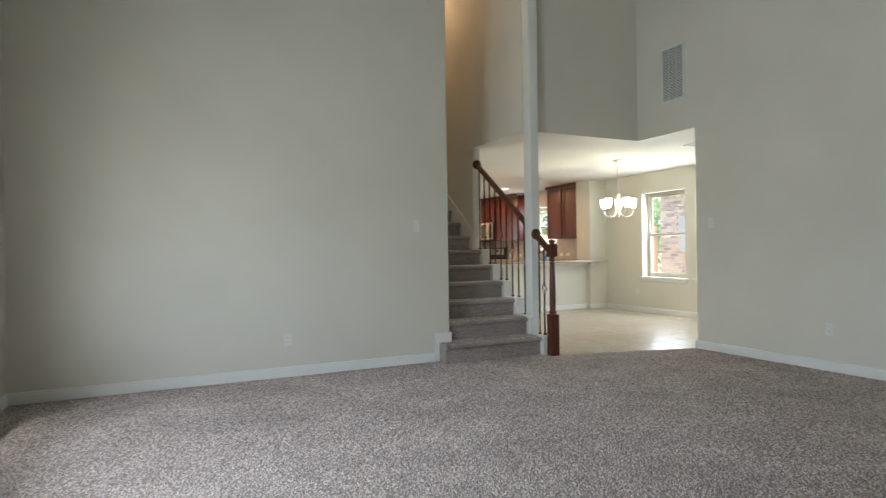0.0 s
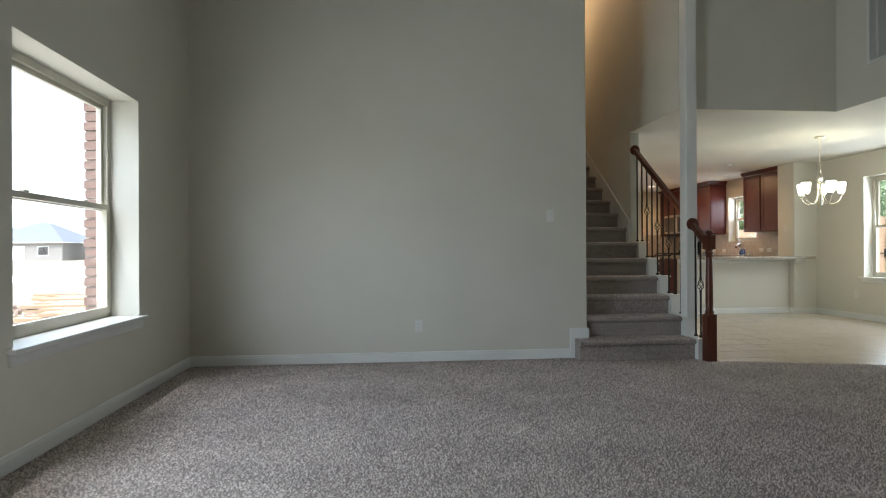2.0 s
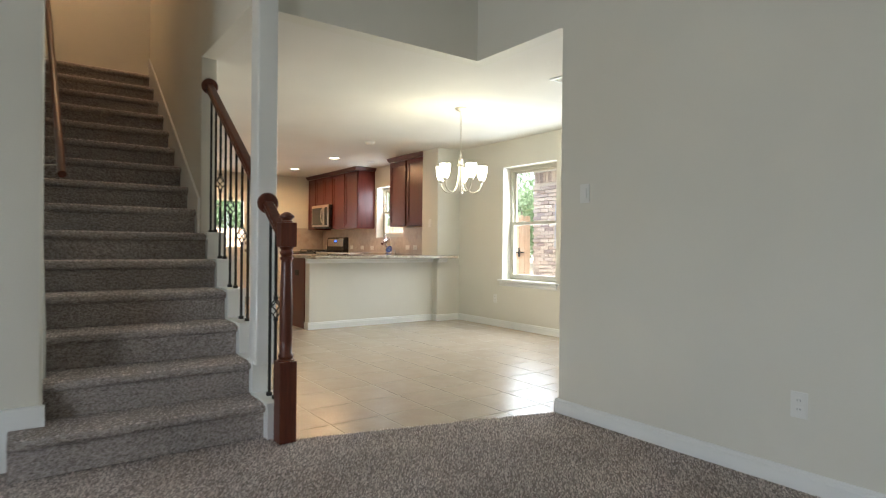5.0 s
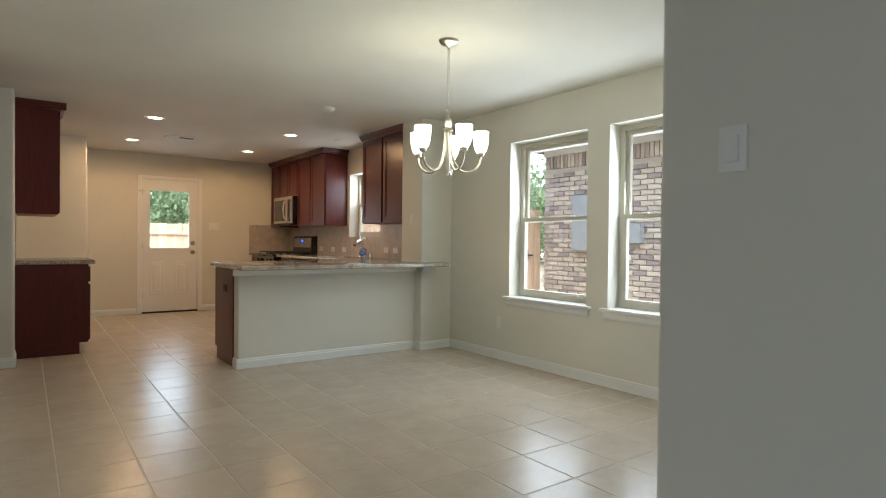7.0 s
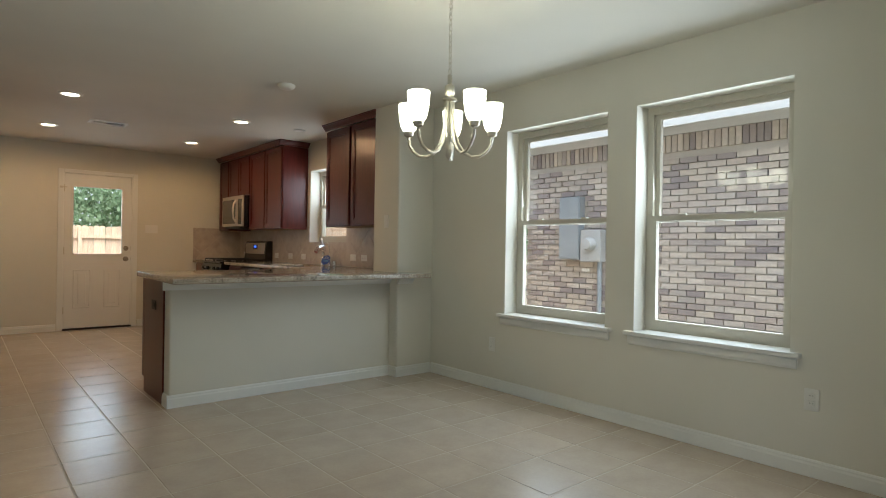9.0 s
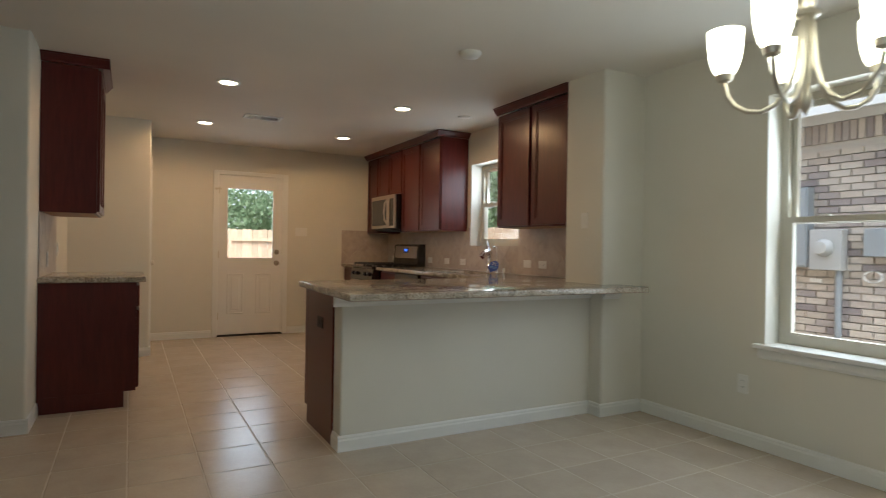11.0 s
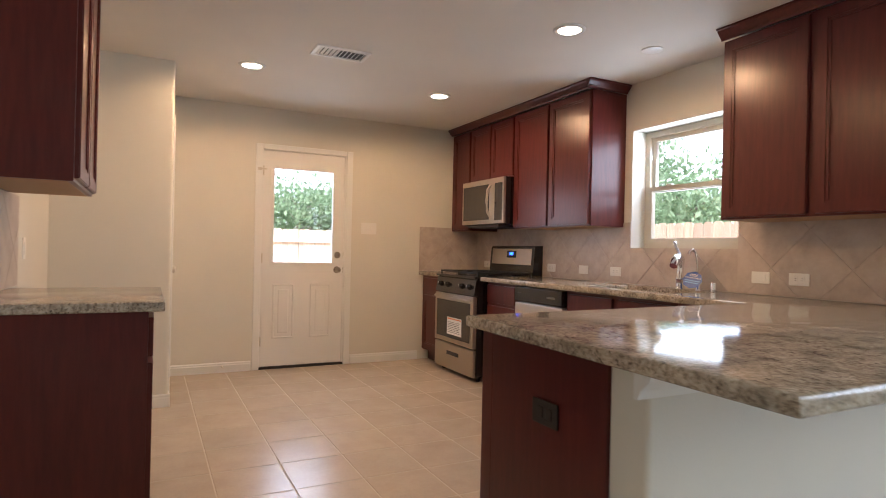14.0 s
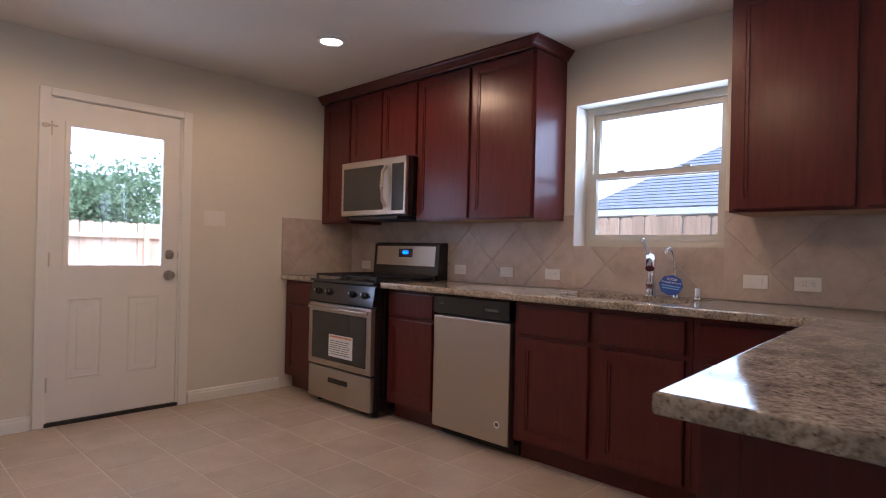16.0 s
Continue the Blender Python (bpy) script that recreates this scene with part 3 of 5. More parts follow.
# ---- staircase ----
stair = tagged(new("staircase"), "carpeted staircase with white stringer rising to the upper floor", "staircase", kind="structure")
for i in range(1, 16):
    z = RISE * i
    y = N0 + RUN * (i - 1)
    x0, x1 = (4.0 if i == 1 else 4.13), 5.12
    prof = [(y + 0.03, z - RISE - 0.002), (y + 0.03, z - 0.055), (y + 0.006, z - 0.048), (y - 0.004, z - 0.03), (y + 0.002, z - 0.010), (y + 0.02, z), (y + RUN + 0.06, z), (y + RUN + 0.06, z - RISE - 0.002)]
    bm = prism(bmesh.new(), prof, 0, x0, x1)
    if i == 1:
        round_edges(bm, lambda mid, d: mid.x < 4.01 and abs(d.x) < 0.01 and abs(d.y) < 0.06, 0.02, 3)
    step = smooth(part("step", bm, CARPET, stair), 50)
    pile(x0 + 0.01, x1 - 0.004, y + 0.012, y + RUN + 0.02, 0.0115, lambda px, py: px > 0, step, z + 0.001, i)
for i in range(1, 7):
    z = RISE * i
    y = N0 + RUN * (i - 1) - 0.03
    y1 = y + RUN if i < 6 else 7.78
    part("stringer", box(bmesh.new(), 5.122, 5.233, y, y1, -0.01, z - 0.012), TRIM, stair)
    boxed("stringer_cap", TRIM, stair, 5.112, 5.245, y - 0.014, y1 - 0.001, z - 0.012, z + 0.010, 0.005)
bm = prism(bmesh.new(), [(7.74, RISE * 6.6 - 0.2), (10.0, RISE * 15.35 - 0.2), (10.0, RISE * 15.35 + 0.13), (7.79, RISE * 6.85 + 0.11), (7.79, RISE * 6)], 0, 5.104, 5.122)
part("skirt_board", bm, TRIM, stair)
bm = prism(bmesh.new(), [(6.66, RISE * 1), (10.0, RISE * 14), (10.0, RISE * 15.35 + 0.19), (6.66, RISE * 2.4 + 0.17)], 0, 4.128, 4.146)
part("skirt_board", bm, TRIM, stair)
boxed("plinth", TRIM, stair, 3.955, 4.14, 6.475, 6.502, 0.0, 0.285, 0.004)

newel = thing("newel_post", "dark cherry wooden newel post beside the first step", "newel post")
NX, NY = 5.188, 6.19
boxed("base", RAILWOOD, newel, NX - 0.046, NX + 0.046, NY - 0.046, NY + 0.046, 0.0, 0.43, 0.004)
bm = lathe(bmesh.new(), (NX, NY, 0.43), [(0.046, 0), (0.046, 0.006), (0.036, 0.014), (0.040, 0.022), (0.040, 0.03), (0.032, 0.04), (0.034, 0.12), (0.033, 0.3), (0.027, 0.52), (0.026, 0.53), (0.034, 0.54), (0.034, 0.55), (0.027, 0.556), (0.035, 0.568), (0.035, 0.578), (0.028, 0.59), (0.04, 0.605)], 24)
smooth(part("shaft", bm, RAILWOOD, newel), 50)
boxed("block", RAILWOOD, newel, NX - 0.042, NX + 0.042, NY - 0.042, NY + 0.042, 1.035, 1.165, 0.006)
bm = lathe(bmesh.new(), (NX, NY, 1.165), [(0.030, 0), (0.030, 0.008), (0.024, 0.012), (0.030, 0.02), (0.040, 0.026), (0.040, 0.034), (0.032, 0.042), (0.018, 0.052), (0.004, 0.056)], 24)
smooth(part("finial", bm, RAILWOOD, newel), 40)
RAILSEC = [(-0.028, 0), (0.028, 0), (0.032, 0.015), (0.028, 0.03), (0.032, 0.042), (0.02, 0.06), (-0.02, 0.06), (-0.032, 0.042), (-0.028, 0.03), (-0.032, 0.015)]
SL = RISE / RUN


def rail_z(y):
    return 1.10 + SL * (y - 6.26)


def handrail(label, y0, y1, rosette_y, rosette_side):
    h = thing("handrail", label, "handrail")
    bm = sweep(bmesh.new(), RAILSEC, (5.18, y0, rail_z(y0)), (5.18, y1, rail_z(y1)), (0, 0, 1))
    smooth(part("rail", bm, RAILWOOD, h), 30)
    bm = lathe(bmesh.new(), (5.18, rosette_y, rail_z(rosette_y) + 0.03), [(0.001, 0), (0.060, 0), (0.060, 0.012), (0.052, 0.022), (0.03, 0.026)], 28, (0, rosette_side, 0))
    smooth(part("rosette", bm, RAILWOOD, h), 40)
    return h


handrail("dark cherry wooden handrail from newel to column", 6.25, 6.465, 6.47, -1)
handrail("dark cherry wooden handrail above iron balusters", 6.60, 7.775, 7.78, -1)


def baluster(y, z0, z1, basket):
    b = thing("baluster", "black wrought iron baluster with a twisted basket" if basket else "plain black wrought iron baluster", "baluster", "iron balusters of the staircase")
    x = 5.18
    boxed("shoe", BLACKM, b, x - 0.014, x + 0.014, y - 0.014, y + 0.014, z0, z0 + 0.02, 0.004)
    if not basket:
        part("bar", box(bmesh.new(), x - 0.0065, x + 0.0065, y - 0.0065, y + 0.0065, z0 + 0.015, z1), BLACKM, b)
    else:
        zc = (z0 + z1) / 2 + 0.02
        bm = box(bmesh.new(), x - 0.0065, x + 0.0065, y - 0.0065, y + 0.0065, z0 + 0.015, zc - 0.05)
        box(bm, x - 0.0065, x + 0.0065, y - 0.0065, y + 0.0065, zc + 0.05, z1)
        part("bar", bm, BLACKM, b)
        bm = bmesh.new()
        for k in range(4):
            pts = []
            for s in range(13):
                f = s / 12
                a = k * math.pi / 2 + f * math.pi
                r = 0.004 + 0.026 * math.sin(math.pi * f)
                pts.append((x + r * math.cos(a), y + r * math.sin(a), zc - 0.052 + 0.104 * f))
            tube(bm, pts, 0.0035, 6)
        part("basket", bm, BLACKM, b)
        for dz in (-0.06, 0.06):
            boxed("collar", BLACKM, b, x - 0.010, x + 0.010, y - 0.010, y + 0.010, zc + dz - 0.008, zc + dz + 0.008, 0.003)


def stringer_z(y):
    i = min(6, 1 + int((y - (N0 - 0.03)) / RUN))
    return RISE * i + 0.010


for k, y in enumerate((6.325, 6.415)):
    baluster(y, stringer_z(y), rail_z(y) + 0.004, k == 0)
for k in range(9):
    y = 6.695 + k * 0.128
    baluster(y, stringer_z(y), rail_z(y) + 0.004, k in (2, 4, 6))

wr = thing("wall_handrail", "round cherry wooden handrail fixed to the stair wall", "handrail")
a, b = Vector((4.22, 6.95, 1.415)), Vector((4.20, 9.9, 1.44 + 2.92 * SL))
smooth(part("rail", tube(bmesh.new(), [a, a.lerp(b, 0.5), b], 0.022, 14), RAILWOOD, wr), 60)
for f in (0.06, 0.5, 0.94):
    p = a.lerp(b, f)
    part("bracket", tube(bmesh.new(), [p - Vector((0, 0, 0.02)), p - Vector((0.02, 0, 0.06)), (4.132, p.y, p.z - 0.07)], 0.006, 8), NICKEL, wr)

# ---- kitchen cabinets ----


def ring_frame(bm, face, d, u0, u1, v0, v1, rail, t):
    """A framed door in the plane x = face, thickness t towards d (+1 or -1), with a recessed centre panel."""
    p, q = sorted((face, face + d * t))
    slab(bm, 0, p, q, u0, u1, v0, v1, [(u0 + rail, u1 - rail, v0 + rail, v1 - rail)])
    return bm


def cab_door(parent, face, d, y0, y1, z0, z1, flat=False, name="door"):
    """face: the cabinet box's front; the door stands proud of it towards d."""
    t, rail = 0.019, 0.055
    if flat:
        p, q = sorted((face, face + d * t))
        return boxed(name, CHERRY, parent, p, q, y0, y1, z0, z1, 0.004)
    bm = ring_frame(bmesh.new(), face, d, y0, y1, z0, z1, rail, t)
    es = [e for e in bm.edges if len(e.link_faces) == 2 and e.calc_face_angle(0) > 0.5 and all(abs(w.co.x - (face + d * t)) < 1e-4 for w in e.verts)]
    bmesh.ops.bevel(bm, geom=es, offset=0.004, segments=2, affect="EDGES")
    ob = part(name, bm, CHERRY, parent)
    p, q = sorted((face + d * 0.001, face + d * (t - 0.010)))
    bm = box(bmesh.new(), p, q, y0 + rail - 0.004, y1 - rail + 0.004, z0 + rail - 0.004, z1 - rail + 0.004)
    part("panel", bm, CHERRY, ob)
    sec = 0.010
    bm = bmesh.new()
    p, q = sorted((face + d * (t - 0.0095), face + d * (t - 0.004)))
    slab(bm, 0, p, q, y0 + rail, y1 - rail, z0 + rail, z1 - rail, [(y0 + rail + sec, y1 - rail - sec, z0 + rail + sec, z1 - rail - sec)])
    part("bead", bm, CHERRY, ob)
    return ob


CROWN = [(0, 0), (0.006, 0), (0.010, 0.012), (0.020, 0.020), (0.038, 0.042), (0.042, 0.050), (0.050, 0.052), (0.050, 0.062), (0, 0.062)]
UZ0, UZ1 = 1.35, 2.376


def upper_cabinet(label, wall_x, d, y0, y1, doors, z0=UZ0, ends=(False, False), depth=0.335):
    c = thing("wall_cabinet", label, "kitchen cabinet", "cherry wall cabinets")
    face = wall_x + d * depth
    p, q = sorted((wall_x + d * 0.002, face))
    boxed("body", CHERRY, c, p, q, y0, y1, z0, UZ1, 0.0015)
    boxed("bottom_panel", CABINSIDE, c, p + 0.02, q - 0.02, y0 + 0.018, y1 - 0.018, z0 - 0.002, z0 + 0.004, 0.0, "light wood cabinet underside")
    for a, b in doors:
        cab_door(c, face, d, a, b, z0 + 0.012, UZ1 - 0.012)
    return c


def crown_run(label, wall_x, d, y0, y1, near_end, far_end, depth=0.335):
    c = thing("crown_moulding", label, "crown moulding", "cherry crown mouldings")
    face = wall_x + d * (depth + 0.019)
    # out is to the right of the run
    if d < 0:
        a, b = (face, y1), (face, y0)
    else:
        a, b = (face, y0), (face, y1)
    part("crown", sweep(bmesh.new(), CROWN, (*a, UZ1 + 0.001), (*b, UZ1 + 0.001)), CHERRY, c)
    if near_end:
        s, e = ((face + d * 0.05, y0), (wall_x, y0))
        part("crown_return", sweep(bmesh.new(), CROWN, (s[0], s[1], UZ1 + 0.001) if d < 0 else (e[0], e[1], UZ1 + 0.001), (e[0], e[1], UZ1 + 0.001) if d < 0 else (s[0], s[1], UZ1 + 0.001)), CHERRY, c)
    return c


W = 9.18
upper_cabinet("tall cherry wall cabinet with one narrow door beside the microwave", W, -1, 14.235, 14.645, [(14.25, 14.60)])
upper_cabinet("short cherry wall cabinet with two doors above the microwave", W, -1, 13.446, 14.233, [(13.455, 13.833), (13.846, 14.222)], z0=1.823)
upper_cabinet("tall cherry wall cabinet with two panelled doors", W, -1, 12.42, 13.444, [(12.435, 12.922), (12.945, 13.433)])
upper_cabinet("cherry wall cabinet with two panelled doors beside the window", W, -1, 10.293, 11.315, [(10.303, 10.783), (10.822, 11.300)])
crown_run("cherry crown moulding along the wall cabinets", W, -1, 12.418, 14.645, True, False)
crown_run("cherry crown moulding on the cabinet beside the window", W, -1, 10.293, 11.318, False, True)
LW = 5.32
upper_cabinet("cherry wall cabinet with two panelled doors above the coffee counter", LW, 1, 11.575, 12.36, [(11.59, 11.96), (11.975, 12.345)], z0=1.362)
crown_run("cherry crown moulding on the single wall cabinet", LW, 1, 11.572, 12.36, True, True)

TOE = 0.10
BH = 0.876


def base_cabinet(label, wall_x, d, y0, y1, fronts, depth=0.61):
    c = thing("base_cabinet", label, "kitchen cabinet", "cherry base cabinets")
    face = wall_x + d * depth
    p, q = sorted((wall_x + d * 0.002, face))
    boxed("body", CHERRY, c, p, q, y0, y1, TOE, BH, 0.0015)
    p, q = sorted((wall_x + d * 0.002, face - d * 0.075))
    boxed("toe_kick", CHERRY, c, p, q, y0 + 0.001, y1 - 0.001, -0.012, TOE, 0.0)
    for a, b in fronts:
        cab_door(c, face, d, a, b, 0.118, 0.675)
        cab_door(c, face, d, a, b, 0.700, 0.852, flat=True, name="drawer_front")
    return c


base_cabinet("cherry base cabinet with drawer and door beside the range", W, -1, 14.188, 14.645, [(14.20, 14.60)], depth=0.665)
base_cabinet("cherry base cabinet with drawer and door between range and dishwasher", W, -1, 12.958, 13.412, [(12.975, 13.395)])
base_cabinet("cherry sink base cabinet with two doors", W, -1, 11.365, 12.335, [(11.87, 12.30), (11.395, 11.815)])
base_cabinet("cherry corner base cabinet with drawer and door", W, -1, 10.86, 11.363, [(10.93, 11.335)])
base_cabinet("cherry base cabinet under the coffee counter", LW, 1, 11.56, 12.355, [(11.585, 11.945), (11.97, 12.33)], depth=0.592)
pc = thing("peninsula_cabinet", "dark cherry peninsula cabinet with a finished end panel", "kitchen cabinet")
boxed("body", CHERRY, pc, 6.933, 8.58, 10.142, 10.72, TOE, BH, 0.0015)
boxed("toe_kick", CHERRY, pc, 6.948, 8.58, 10.142, 10.67, -0.012, TOE, 0.0)
boxed("end_panel", CHERRY, pc, 6.917, 6.932, 10.142, 10.672, -0.012, BH, 0.002)
boxed("end_stile", CHERRY, pc, 6.917, 6.932, 10.673, 10.735, TOE, BH, 0.002)


def granite_top(label, poly, z0=0.878, z1=0.918, hole=None, corners=()):
    c = tagged(new("countertop"), label, "countertop")
    bm = prism(bmesh.new(), poly, 2, z0, z1)
    bmesh.ops.recalc_face_normals(bm, faces=bm.faces[:])
    for (x, y, r) in corners:
        round_edges(bm, near(x, y), r, 6)
    es = [e for e in bm.edges if len(e.link_faces) == 2 and e.calc_face_angle(0) > 1.0 and abs(e.verts[0].co.z - e.verts[1].co.z) < 1e-5]
    bmesh.ops.bevel(bm, geom=es, offset=0.009, segments=3, affect="EDGES", profile=0.5)
    top = smooth(part("slab", bm, GRANITE, c), 40)
    return c, top


CX = 8.49
SX0, SX1, SY0, SY1 = 8.64, 9.03, 11.47, 12.22
# the long counter, its sink cut-out joined by narrow strips, and the peninsula in one slab
poly = [(6.84, 9.625), (8.955, 9.625), (8.955, 9.897), (8.787, 9.897), (8.787, 10.293), (9.178, 10.293), (9.178, SY0), (SX0, SY0), (SX0, SY1), (9.178, SY1), (9.178, 13.412), (CX, 13.412), (CX, 10.89), (6.885, 10.80)]
ct, _ = granite_top("polished speckled beige granite countertop with a peninsula", poly, corners=[(6.84, 9.625, 0.05), (8.955, 9.625, 0.05), (6.885, 10.80, 0.05)])
boxed("slab", GRANITE, ct, SX1, 9.178, SY0, SY1, 0.878, 0.918, 0.0)
granite_top("short speckled granite countertop beside the range", [(8.462, 14.188), (9.178, 14.188), (9.178, 14.648), (8.462, 14.648)])
granite_top("speckled granite countertop on the coffee cabinet", [(5.322, 11.53), (5.968, 11.53), (5.968, 12.38), (5.322, 12.38)])
tagged(part("counter_moulding", sweep(bmesh.new(), [(0, 0), (0.012, 0), (0.02, 0.02), (0.045, 0.045), (0.05, 0.062), (0, 0.062)], (6.88, 10.02, 0.815), (8.79, 10.02, 0.815)), TRIM), "white moulding under the granite overhang", "moulding", kind="structure")
tagged(part("counter_moulding", sweep(bmesh.new(), [(0, 0), (0.012, 0), (0.02, 0.02), (0.045, 0.045), (0.05, 0.062), (0, 0.062)], (8.79, 9.90, 0.815), (8.95, 9.90, 0.815)), TRIM), "white moulding under the granite overhang", "moulding", kind="structure")

# ---- sink and tap ----
sink = thing("sink", "undermount stainless steel kitchen sink", "sink")
bm = bmesh.new()
z0, z1, t = 0.70, 0.878, 0.012
slab(bm, 2, z0 + t, z1, SX0 - t, SX1 + t, SY0 - t, SY1 + t, [(SX0, SX1, SY0, SY1)])
part("basin", bm, STEEL, sink)
boxed("basin_floor", STEEL, sink, SX0 - t, SX1 + t, SY0 - t, SY1 + t, z0, z0 + t, 0.002)
tap = thing("tap", "chrome single-lever kitchen tap standing behind the sink", "tap")
FX, FY = 9.075, 11.79
bm = lathe(bmesh.new(), (FX, FY, 0.918), [(0.001, 0), (0.033, 0), (0.033, 0.006), (0.027, 0.014), (0.026, 0.055), (0.030, 0.062), (0.030, 0.072), (0.021, 0.085), (0.019, 0.16), (0.024, 0.175), (0.026, 0.20), (0.018, 0.222)], 20)
smooth(part("body", bm, CHROME, tap), 40)
pts = [(FX, FY, 1.118), (FX - 0.03, FY - 0.012, 1.128), (FX - 0.065, FY - 0.026, 1.120), (FX - 0.10, FY - 0.04, 1.098), (FX - 0.125, FY - 0.05, 1.072)]
smooth(part("spout", tube(bmesh.new(), pts, [0.022, 0.028, 0.031, 0.030, 0.024], 16), CHROME, tap), 60)
smooth(part("lever", tube(bmesh.new(), [(FX, FY, 1.13), (FX - 0.004, FY + 0.016, 1.165), (FX - 0.008, FY + 0.034, 1.20), (FX - 0.01, FY + 0.044, 1.226), (FX - 0.01, FY + 0.046, 1.238)], [0.013, 0.009, 0.009, 0.013, 0.006], 12), CHROME, tap), 60)
spray = thing("filter_tap", "slim chrome filtered water tap with a hooked neck", "tap")
smooth(part("base", lathe(bmesh.new(), (9.08, 11.65, 0.918), [(0.001, 0), (0.020, 0), (0.020, 0.006), (0.012, 0.03), (0.009, 0.05)], 16), CHROME, spray), 40)
smooth(part("neck", tube(bmesh.new(), [(9.08, 11.65, 0.95), (9.078, 11.656, 1.05), (9.075, 11.662, 1.13), (9.07, 11.668, 1.165), (9.058, 11.678, 1.18), (9.045, 11.688, 1.172), (9.04, 11.692, 1.15)], [0.006, 0.006, 0.006, 0.007, 0.009, 0.010, 0.010], 10), CHROME, spray), 60)
tag = thing("card_tag", "round blue printed paper tag hanging at the tap", "tag")
m = Matrix.Translation((9.035, 11.66, 0.985)) @ Euler((radians(62), radians(8), radians(-70))).to_matrix().to_4x4()
disc = bmesh.new()
bmesh.ops.create_cone(disc, cap_ends=True, segments=8, radius1=0.062, radius2=0.062, depth=0.0015, matrix=m)
part("card", disc, TAGBLUE, tag)


def lettering(text, size, m, mat, parent, name="lettering"):
    cu = bpy.data.curves.new(name, "FONT")
    cu.body, cu.size, cu.align_x, cu.align_y, cu.extrude = text, size, "CENTER", "CENTER", 0.0003
    tmp = bpy.data.objects.new(name, cu)
    scene.collection.objects.link(tmp)
    dg = bpy.context.evaluated_depsgraph_get()
    me = bpy.data.meshes.new_from_object(tmp.evaluated_get(dg))
    bpy.data.objects.remove(tmp)
    me.transform(m)
    me.materials.clear()
    me.materials.append(mat)
    ob = new(name, me)
    ob.parent = parent
    return ob


lettering("STOP", 0.022, m @ Matrix.Translation((0, 0.033, 0.0012)), PAPER, tag)
lettering("DO NOT REMOVE", 0.012, m @ Matrix.Translation((0, 0.014, 0.0012)), PAPER, tag)
bm = bmesh.new()
for k in range(2):
    bmesh.ops.create_cube(bm, size=1, matrix=m @ Matrix.LocRotScale((0, -0.006 - 0.014 * k, 0.0012), None, (0.095 - 0.01 * k, 0.006, 0.0004)))
part("stripe", bm, PALEBLUE, tag)
bm = lathe(bmesh.new(), (9.08, 11.535, 0.918), [(0.001, 0), (0.02, 0), (0.02, 0.05), (0.019, 0.056), (0.008, 0.058)], 18)
smooth(tagged(part("air_gap", bm, CHROME), "small chrome dishwasher air gap on the counter", "air gap"), 40)

# ---- range ----
rg = thing("gas_range", "stainless steel gas range with black cooktop", "range")
RY0, RY1, RX = 13.430, 14.185, 8.445
boxed("body", BLACK, rg, RX + 0.03, 9.165, RY0, RY1, 0.035, 0.895, 0.004)
for yy in (RY0 + 0.05, RY1 - 0.05):
    for xx in (RX + 0.08, 9.1):
        part("foot", cylinder(bmesh.new(), (xx, yy, -0.012), (xx, yy, 0.036), 0.018), BLACKM, rg)
boxed("drawer", STEEL, rg, RX - 0.004, RX + 0.03, RY0 + 0.006, RY1 - 0.006, 0.03, 0.268, 0.008)
boxed("drawer_slot", BLACK, rg, RX - 0.0065, RX, (RY0 + RY1) / 2 - 0.115, (RY0 + RY1) / 2 + 0.115, 0.165, 0.20, 0.001)
od = boxed("oven_door", STEEL, rg, RX - 0.010, RX + 0.03, RY0 + 0.006, RY1 - 0.006, 0.28, 0.735, 0.008)
boxed("oven_glass", GLASSBLACK, od, RX - 0.0135, RX - 0.008, RY0 + 0.055, RY1 - 0.055, 0.325, 0.675, 0.002, "dark oven window")
lab = boxed("sticker", PAPER, od, RX - 0.0155, RX - 0.013, 13.63, 13.91, 0.36, 0.52, 0.0)
boxed("print", ORANGE, lab, RX - 0.0163, RX - 0.0152, 13.64, 13.90, 0.500, 0.511, 0.0)
for k in range(7):
    boxed("print", INK, lab, RX - 0.0163, RX - 0.0152, 13.66 + 0.01 * (k % 3), 13.895, 0.380 + 0.0155 * k, 0.384 + 0.0155 * k, 0.0)
hb = bmesh.new()
hy = [RY0 + 0.03 + (RY1 - RY0 - 0.06) * k / 12 for k in range(13)]
prof = []
for y in hy:
    f = (y - hy[0]) / (hy[-1] - hy[0])
    prof.append((RX - 0.022 - 0.035 * math.sin(math.pi * f) ** 0.6, y, 0.705 + 0.004 * math.sin(math.pi * f)))
tube(hb, prof, 0.012, 10)
smooth(part("oven_handle", hb, STEEL, rg), 60)
bm = prism(bmesh.new(), [(RX - 0.006, 0.75), (RX + 0.018, 0.885), (RX + 0.07, 0.898), (RX + 0.07, 0.75)], 1, RY0 + 0.003, RY1 - 0.003)
part("control_panel", bm, BLACK, rg)
for k in range(5):
    yy = RY0 + 0.10 + k * (RY1 - RY0 - 0.2) / 4
    if k == 2:
        continue
    bm = lathe(bmesh.new(), (RX + 0.006, yy, 0.82), [(0.001, 0), (0.024, 0), (0.024, 0.012), (0.018, 0.018), (0.016, 0.034), (0.004, 0.036)], 16, (-0.98, 0, 0.18))
    kn = smooth(part("knob", bm, BLACK, rg), 40)
    boxed("pointer", PAPER, kn, RX - 0.030, RX - 0.027, yy - 0.0015, yy + 0.0015, 0.822, 0.838, 0.0)
boxed("cooktop", BLACK, rg, RX + 0.0, 9.09, RY0, RY1, 0.895, 0.915, 0.006)
